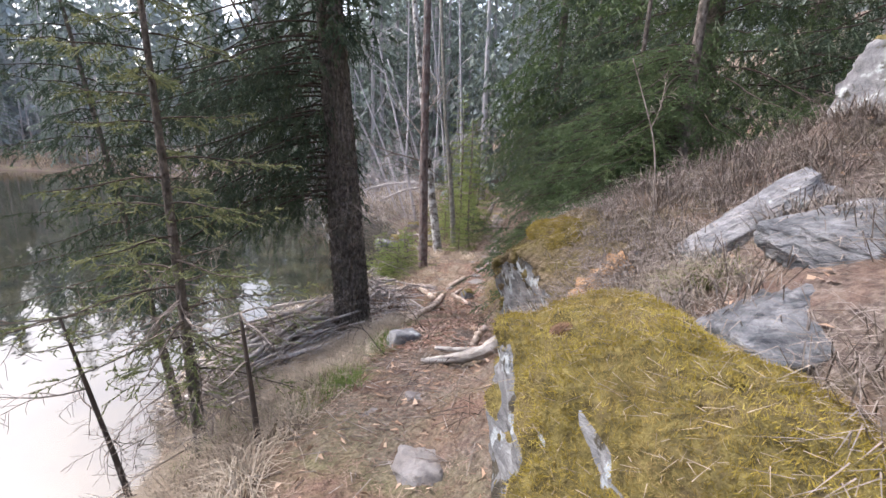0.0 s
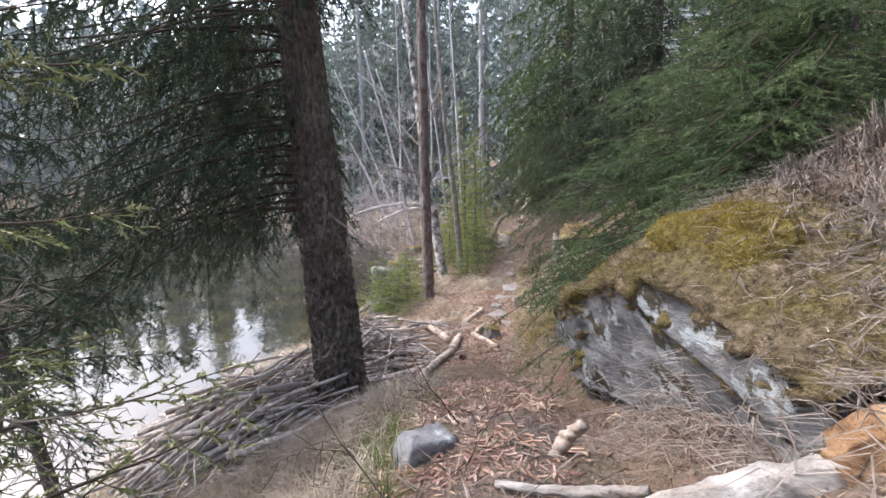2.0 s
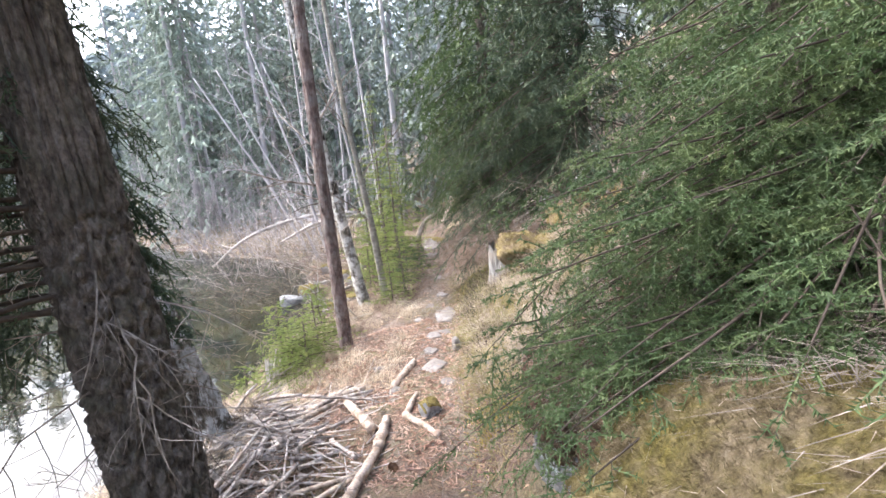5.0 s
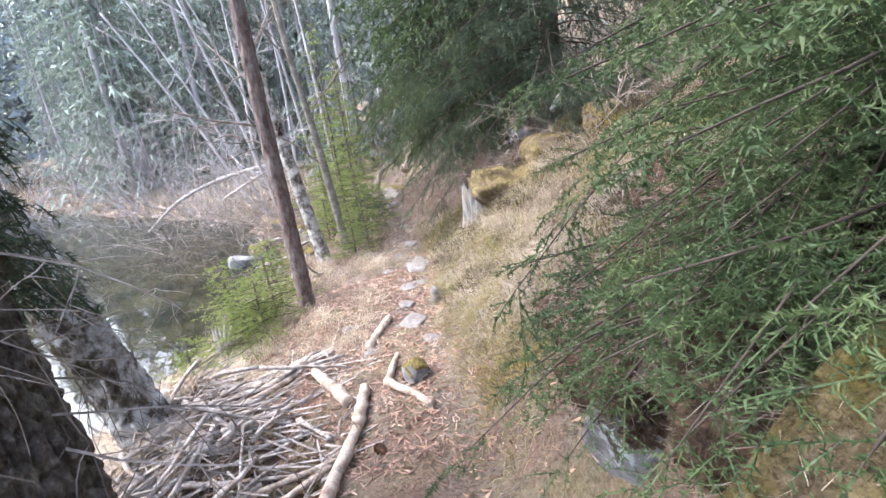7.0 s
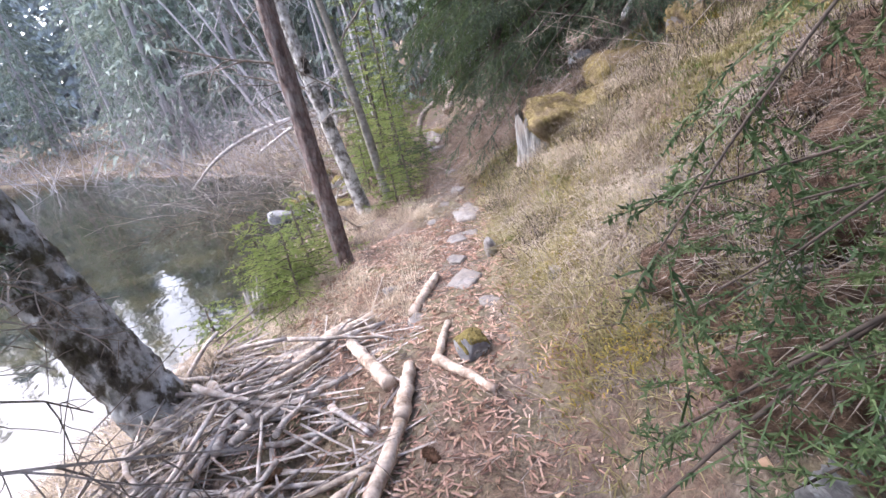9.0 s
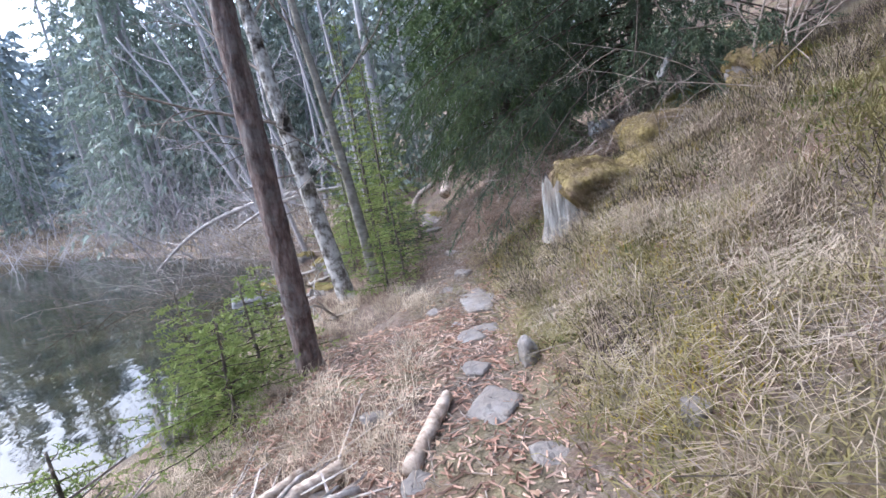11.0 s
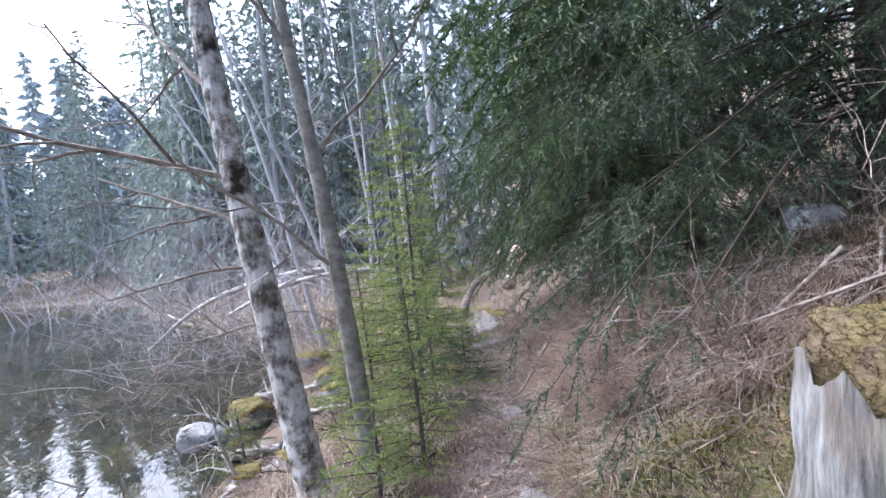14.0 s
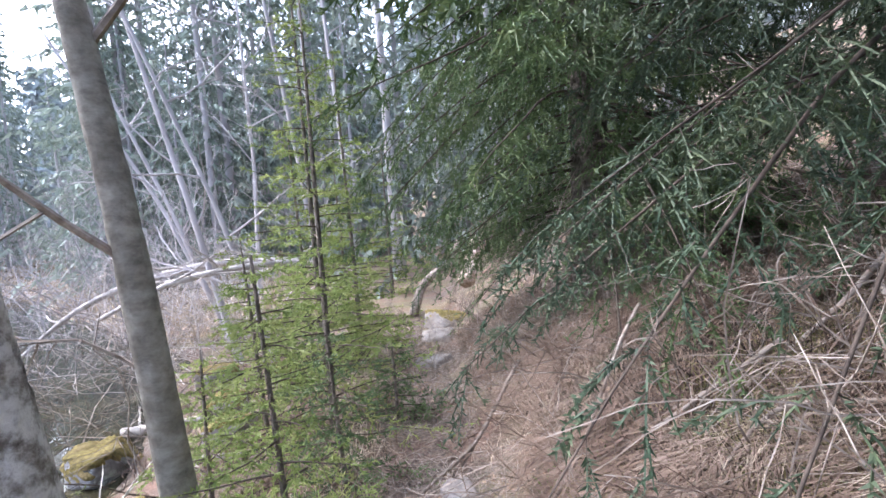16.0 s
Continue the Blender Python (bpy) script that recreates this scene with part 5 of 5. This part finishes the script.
for i in range(3):
    bare_kinds.append(bare_tree("forest_birch", [(-34 - 5 * i, 47, land(-34 - 5 * i, 47.0)), (-34.2 - 5 * i, 47, 3.5), (-34.1 - 5 * i, 47.2, 9)], 0.075, 0.02, M_HAZETWIG, "distant leafless birch across the pond",
                                [(0.1 + 0.8 * rng.random(), rng.normal(), rng.normal(), 0.9, 2.2, 0.02) for _ in range(8)], 420 + i, M_HAZETWIG, sides=6, kids=4, group="forest trees"))
r = np.random.default_rng(12)
stands = [(30, -45, 3, 33, 47, 1.0), (34, -34, 0, 36, 41, 0.85), (30, -16, 0, 25, 34, 0.6), (26, -2, 10, 21, 32, 1.0), (30, 6.5, 22, -3, 25, 1.1), (14, -40, 15, -22, -12, 1.0), (60, -54, -37, 0, 44, 1.25), (24, -9, 1, 27, 33, 1.0)]
spots = []
for count, x0, x1, y0, y1, size in stands:
    for i in range(count):
        x, y = x0 + (x1 - x0) * r.random(), y0 + (y1 - y0) * r.random()
        if (land(x, y) < WATER + 0.1 and x > -37) or math.hypot(x - 6.3, y - 8.6) < 2.5:
            continue
        spots.append((x, y, size))
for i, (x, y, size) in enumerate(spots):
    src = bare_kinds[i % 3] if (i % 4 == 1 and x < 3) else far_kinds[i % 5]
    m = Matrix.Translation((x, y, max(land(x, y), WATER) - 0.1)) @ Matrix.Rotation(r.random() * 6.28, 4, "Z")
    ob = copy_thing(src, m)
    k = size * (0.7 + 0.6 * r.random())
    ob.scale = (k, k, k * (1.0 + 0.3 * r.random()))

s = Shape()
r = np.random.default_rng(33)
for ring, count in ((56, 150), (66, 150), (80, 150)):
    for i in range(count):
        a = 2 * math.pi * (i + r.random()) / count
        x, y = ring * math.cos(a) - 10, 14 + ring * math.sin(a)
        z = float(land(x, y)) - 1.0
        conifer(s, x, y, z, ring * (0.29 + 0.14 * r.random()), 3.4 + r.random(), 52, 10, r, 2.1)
# the haze of this wood lies in its colour only
single("backdrop", s, M_HAZEWOOD, (0, 0, 0), "distant spruce forest closing the view, coloured pale with haze", "backdrop", kind="structure")

brush("bare_bushes", -4.6, 21.6, 3.4, 2.4, 26, M_HAZETWIG, "tall grey leafless bushes on the far shore", 214, 3.2, (-0.25, 0, 0.8), 0.014, 5)
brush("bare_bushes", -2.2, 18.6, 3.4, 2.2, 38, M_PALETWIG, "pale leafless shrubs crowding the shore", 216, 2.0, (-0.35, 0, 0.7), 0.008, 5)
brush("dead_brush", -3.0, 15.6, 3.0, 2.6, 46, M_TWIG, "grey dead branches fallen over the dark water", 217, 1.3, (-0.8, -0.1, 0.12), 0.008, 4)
brush("bare_bushes", -10, 27, 7, 3, 22, M_HAZETWIG, "leafless alder bushes across the water, haze blended into their grey", 215, 4.0, (-0.15, 0, 0.9), 0.016, 5)


# ---- ground cover ----
def scatter(n, x0, x1, y0, y1, keep, seed, patch=1.2, cut=-0.2):
    """Random places on land where keep(x, y, d, z) holds, in patches."""
    r = np.random.default_rng(seed)
    x, y = x0 + (x1 - x0) * r.random(n * 3), y0 + (y1 - y0) * r.random(n * 3)
    z = land(x, y)
    d = x - path_x(y)
    ok = keep(x, y, d, z) & (z > WATER + 0.02) & (lattice(x * patch, y * patch, seed) > cut)
    return np.stack([x, y, z], 1)[ok][:n]


def lean_dir(n, amount):
    return UP + amount * rng.standard_normal((n, 3)) * (1, 1, 0.2)


def tufts(name, P, per, length, width, mat, label, spread_r=0.05, amount=0.5, sag=0.6, down=0.0):
    n = len(P) * per
    q = np.repeat(P, per, axis=0)
    off = rng.standard_normal((n, 3)) * (spread_r, spread_r, 0)
    q = q + off
    q[:, 2] = land(q[:, 0], q[:, 1]) - 0.005
    d = lean_dir(n, amount) + off / max(spread_r, 1e-3) * 0.35 - np.array([down, 0, 0])
    s = Shape()
    s.blades(q, d, length * (0.5 + 0.9 * rng.random(n)), width, sag)
    single(name, s, mat, (0, 0, 0), label, "grass", kind="stuff")


tufts("dry_grass", scatter(1200, -3.2, 0.0, 0.8, 5.2, lambda x, y, d, z: (d < -0.45), 501, 1.3, -0.6), 26, 0.24, 0.0048, M_DRYGRASS, "matted pinkish dry grass on the bank", 0.06, 0.6, 0.8, 0.2)
tufts("dry_grass", scatter(1900, 0.6, 4.2, 0.8, 6.5, lambda x, y, d, z: d > 0.8, 502, 1.4, -0.7), 22, 0.27, 0.0044, M_TWIG, "grey-brown dry grass hanging on the rocky slope", 0.06, 0.7, 0.9, 0.5)
tufts("dry_grass", scatter(620, -3.4, -1.1, 4.9, 8.4, lambda x, y, d, z: (d < -1.2), 513, 1.3, -0.7), 22, 0.2, 0.005, M_DRYGRASS, "pale dry grass between the sticks and the water", 0.06, 0.7, 0.8, 0.2)
tufts("bilberry_stems", scatter(2700, 0.4, 4.6, 5.4, 11.5, lambda x, y, d, z: d > 0.33, 503, 1.6, -0.75), 22, 0.13, 0.0055, M_YELLOWGRASS, "yellow-brown bilberry stems and moss on the slope", 0.07, 0.7, 0.6, 0.2)
tufts("dry_grass", scatter(460, 0.5, 5.0, 6.2, 12.0, lambda x, y, d, z: d > 0.45, 504, 1.1, 0.1), 34, 0.25, 0.0036, M_DRYGRASS, "bleached dry grass tufts drooping down the slope", 0.05, 0.6, 1.0, 0.6)
tufts("dry_grass", scatter(420, -2.0, 1.2, 7.6, 12.5, lambda x, y, d, z: (d < -0.35), 505, 1.4, -0.2), 28, 0.2, 0.0035, M_DRYGRASS, "dry grass along the pond edge of the path", 0.05, 0.6, 0.7)
tufts("dry_grass", scatter(260, 0.8, 3.0, 12.0, 18.0, lambda x, y, d, z: np.abs(d) > 0.4, 506, 1.4, 0.0), 22, 0.22, 0.006, M_DRYGRASS, "dry grass beside the gully", 0.06, 0.6, 0.8)
tufts("green_grass", scatter(70, -1.6, 0.1, 2.0, 4.2, lambda x, y, d, z: d < -0.25, 507, 1.6, 0.2), 34, 0.14, 0.003, M_GREENGRASS, "small tufts of fresh green grass", 0.03, 0.5, 0.5)
tufts("slope_moss", scatter(1300, 0.6, 4.4, 5.8, 11.2, lambda x, y, d, z: d > 0.4, 514, 1.7, 0.12), 18, 0.05, 0.008, M_MOSS, "yellow-green moss patches between dry stems", 0.06, 0.8, 0.5)
tufts("green_grass", scatter(60, 0.9, 3.5, 6.0, 12.5, lambda x, y, d, z: d > 0.3, 508, 1.6, 0.2), 24, 0.11, 0.004, M_GREENGRASS, "small green sprigs on the slope", 0.04, 0.6, 0.5)
tufts("dead_needle_branches", scatter(1500, 1.5, 4.6, 10.4, 15.5, lambda x, y, d, z: d > 0.35, 509, 1.2, -0.45), 16, 0.17, 0.0052, M_REDLITTER, "reddish-brown dead spruce branches and needles on the slope", 0.08, 0.8, 1.1, 0.8)
tufts("dead_needle_branches", scatter(150, 1.9, 3.3, 10.3, 13.2, lambda x, y, d, z: d > 0.6, 511, 1.6, -0.1), 60, 0.34, 0.004, M_REDLITTER, "long rust-brown dead twigs draped down the slope", 0.06, 0.6, 1.4, 1.1)
tufts("litter_stems", scatter(420, 0.9, 2.3, 9.8, 16.5, lambda x, y, d, z: np.abs(d) < 0.8, 512, 2.2, -0.3), 14, 0.1, 0.005, M_TWIG, "grey-brown stems and litter in the hollow of the path", 0.08, 1.2, 0.7, 0.2)
tufts("pale_reeds", scatter(700, -40, 0, 19, 42, lambda x, y, d, z: z < WATER + 1.2, 510, 0.4, -0.8), 16, 0.6, 0.045, M_DRYGRASS, "pale dead reeds along the far shore", 0.25, 0.4, 0.5)

for tx, ty, tl in ((1.9, 7.35, 0.32), (2.3, 7.9, 0.3), (1.65, 6.95, 0.26), (2.7, 8.6, 0.3), (1.75, 8.2, 0.24), (2.3, 6.8, 0.3)):
    tufts("grass_tussock", np.array([[tx, ty, 0], [tx + 0.07, ty + 0.06, 0], [tx + 0.04, ty - 0.08, 0]]), 100, tl, 0.0034, M_DRYGRASS, "pale straw tussock drooping down the slope", 0.05, 0.55, 1.3, 0.9)
P = np.array([[1.12, 1.9, 0], [1.2, 1.96, 0], [1.05, 1.97, 0]])
tufts("green_grass", P, 130, 0.17, 0.003, M_GREENGRASS, "arching tuft of half-green sedge on the slope", 0.04, 0.6, 0.9, 0.4)
tufts("dry_grass", P, 240, 0.22, 0.0028, M_DRYGRASS, "dry straw hanging from the sedge tuft", 0.05, 0.7, 1.1, 0.7)
P = scatter(52000, -2.6, 3.8, 0.3, 14.5, lambda x, y, d, z: (d > -2.4) & (d < 2.2), 520, 1.0, -2)
s = Shape()
s.slivers(P + (0, 0, 0.004), rng.standard_normal((len(P), 3)) * (1, 1, 0.16), 0.02 + 0.05 * rng.random(len(P)), 0.0032)
single("needle_litter", s, M_LITTER, (0, 0, 0), "brown needles and bark bits covering the ground", "litter", kind="stuff")
P = scatter(9000, -2.4, 4.0, 0.3, 15.0, lambda x, y, d, z: d > -2.2, 521, 0.9, -0.3)
s = Shape()
D = rng.standard_normal((len(P), 3)) * (1, 1, 0.1)
L = (0.05 + 0.22 * rng.random(len(P)) ** 2)[:, None]
s.bars(P + (0, 0, 0.008), P + (0, 0, 0.012) + unit(D) * L, 0.0028, 0.0016)
single("fallen_twigs", s, M_TWIG, (0, 0, 0), "small dry twigs strewn over the ground", "twigs", kind="stuff")
P = scatter(4500, -2.0, 3.5, 0.5, 15, lambda x, y, d, z: d > -1.8, 522, 1.1, -0.1)
s = Shape()
n = len(P)
s.slivers(P + (0, 0, 0.012), rng.standard_normal((n, 3)) * (1, 1, 0.25), 0.03 + 0.03 * rng.random(n), 0.018 + 0.012 * rng.random(n), unit(np.cross(rng.standard_normal((n, 3)) * (0.4, 0.4, 1), rng.standard_normal((n, 3)))))
single("fallen_leaves", s, M_LEAF, (0, 0, 0), "curled brown fallen leaves and wood chips", "leaves", kind="stuff")
P = scatter(9500, -1.6, 1.6, 3.0, 10.5, lambda x, y, d, z: (d > -1.6) & (d < 0.45), 523, 1.1, -0.5)
s = Shape()
n = len(P)
D = rng.standard_normal((n, 3)) * (1, 1, 0.12)
s.bars(P + (0, 0, 0.006), P + (0, 0, 0.01) + unit(D) * (0.02 + 0.05 * rng.random(n))[:, None], 0.005, 0.004)
single("wood_chips", s, M_CHIP, (0, 0, 0), "reddish and pale gnawed wood chips on the path", "wood chips", kind="stuff")
tufts("dry_grass", scatter(500, -1.4, 1.4, 11.0, 16.5, lambda x, y, d, z: d < -0.2, 524, 1.4, -0.4), 22, 0.16, 0.006, M_REDLITTER, "brown dead stems and debris on the shore bank", 0.07, 0.8, 0.8)
brush("dead_brush", 0.1, 13.4, 1.5, 4.0, 22, M_DARKTWIG, "dark dead sticks lying on the shore bank", 210, 0.7, (-0.3, 0, 0.05), 0.008, 4)


# ---- small things ----
def cone(at, length, turn, label):
    th = thing("spruce_cone", at, label, "cone")
    s = Shape()
    m = np.array(Euler([radians(a) for a in turn]).to_matrix())
    core = np.stack([np.linspace(-0.5, 0.5, 9) * length, np.zeros(9), np.zeros(9)], 1)
    s.tube(core @ m.T + at, 0.26 * length * np.sqrt(1 - np.linspace(-0.93, 0.9, 9) ** 2), 10)
    part("core", s, M_CONE, th, smooth=True)
    s = Shape()
    k = np.arange(120)
    u = (k + 0.5) / 120 - 0.5
    a = k * 2.39996
    rr = 0.27 * np.sqrt(np.maximum(0.02, 1 - (2 * u * 0.95) ** 2))
    p = np.stack([u, rr * np.cos(a), rr * np.sin(a)], 1) * length
    d = np.stack([np.full(120, 0.5), np.cos(a), np.sin(a)], 1)
    side = np.stack([np.zeros(120), -np.sin(a), np.cos(a)], 1)
    s.slivers(p @ m.T + at, d @ m.T, 0.12 * length, 0.16 * length, side @ m.T)
    tagged(part("scale_coat", s, M_CONE, th, "open brown cone scales"), kind="stuff")


cone(np.array([0.42, 1.45, 1.66]), 0.1, (0, 0, 15), "open brown spruce cone lying on the moss")
cone(np.array([-0.45, 6.05, land(-0.45, 6.05) + 0.02]), 0.09, (0, 0, 50), "brown spruce cone lying among sticks")
cone(np.array([-0.7, 6.3, land(-0.7, 6.3) + 0.02]), 0.1, (0, 0, 20), "brown spruce cone lying among sticks")
cone(np.array([0.05, 6.05, land(0.05, 6.05) + 0.02]), 0.09, (0, 0, 120), "brown spruce cone lying on the path")
bare_tree("bare_stem", [(1.35, 2.9, land(1.35, 2.9)), (1.3, 2.9, land(1.35, 2.9) + 0.45), (1.12, 2.95, land(1.35, 2.9) + 0.95)], 0.006, 0.003, M_TWIG, "thin leafless stem standing in dry grass", [(0.6, 0.4, 0.1, 0.8, 0.3, 0.003)], 90)

P = scatter(2600, 0.6, 4.6, 5.6, 12.0, lambda x, y, d, z: d > 0.4, 530, 1.3, -0.1)
s = Shape()
n = len(P)
q = np.repeat(P, 5, axis=0) + rng.standard_normal((n * 5, 3)) * (0.04, 0.04, 0)
q[:, 2] = land(q[:, 0], q[:, 1])
s.bars(q, q + unit(lean_dir(n * 5, 0.6)) * (0.06 + 0.12 * rng.random((n * 5, 1))), 0.0022, 0.0012)
single("heather_stems", s, M_DARKTWIG, (0, 0, 0), "dark bare heather stems on the slope", "heather", kind="stuff")
tufts("heather_leaves", scatter(800, 0.6, 4.4, 5.6, 11.8, lambda x, y, d, z: d > 0.45, 531, 1.0, 0.1), 20, 0.06, 0.009, M_GREENGRASS, "olive-green low leaves among dry stems", 0.07, 0.9, 0.6)
P = scatter(36000, -1.7, 1.4, 0.6, 6.0, lambda x, y, d, z: (d > -1.5) & (d < 1.2), 532, 1.0, -2)
s = Shape()
s.slivers(P + (0, 0, 0.005), rng.standard_normal((len(P), 3)) * (1, 1, 0.25), 0.025 + 0.07 * rng.random(len(P)) ** 2, 0.0036)
single("needle_litter", s, M_LITTER, (0, 0, 0), "brown needles, straw and bark bits on the path", "litter", kind="stuff")
P = scatter(18000, 0.6, 3.0, 9.0, 17.5, lambda x, y, d, z: (d > -0.7) & (d < 1.3), 533, 1.5, -0.4)
s = Shape()
s.slivers(P + (0, 0, 0.008), rng.standard_normal((len(P), 3)) * (1, 1, 0.35), 0.03 + 0.09 * rng.random(len(P)) ** 2, 0.0055)
single("hollow_litter", s, M_TWIG, (0, 0, 0), "grey-brown dead stems and needles in the hollow", "litter", kind="stuff")
P = scatter(2600, -3.0, -1.0, 5.8, 8.2, lambda x, y, d, z: d < -1.0, 534, 1.0, -2)
s = Shape()
s.bars(P + (0, 0, 0.01), P + (0, 0, 0.02) + unit(rng.standard_normal((len(P), 3)) * (1, 0.7, 0.15)) * (0.05 + 0.2 * rng.random((len(P), 1))), 0.005, 0.003)
single("stick_rubble", s, M_STICK, (0, 0, 0), "small pale gnawed twigs at the birch and the water", "twigs", kind="stuff")
brush("dead_brush", -0.3, 3.0, 2.0, 2.2, 30, M_DARKTWIG, "dark dead twigs lying across the path", 212, 0.4, (0.2, 0.2, -0.2), 0.004, 4)
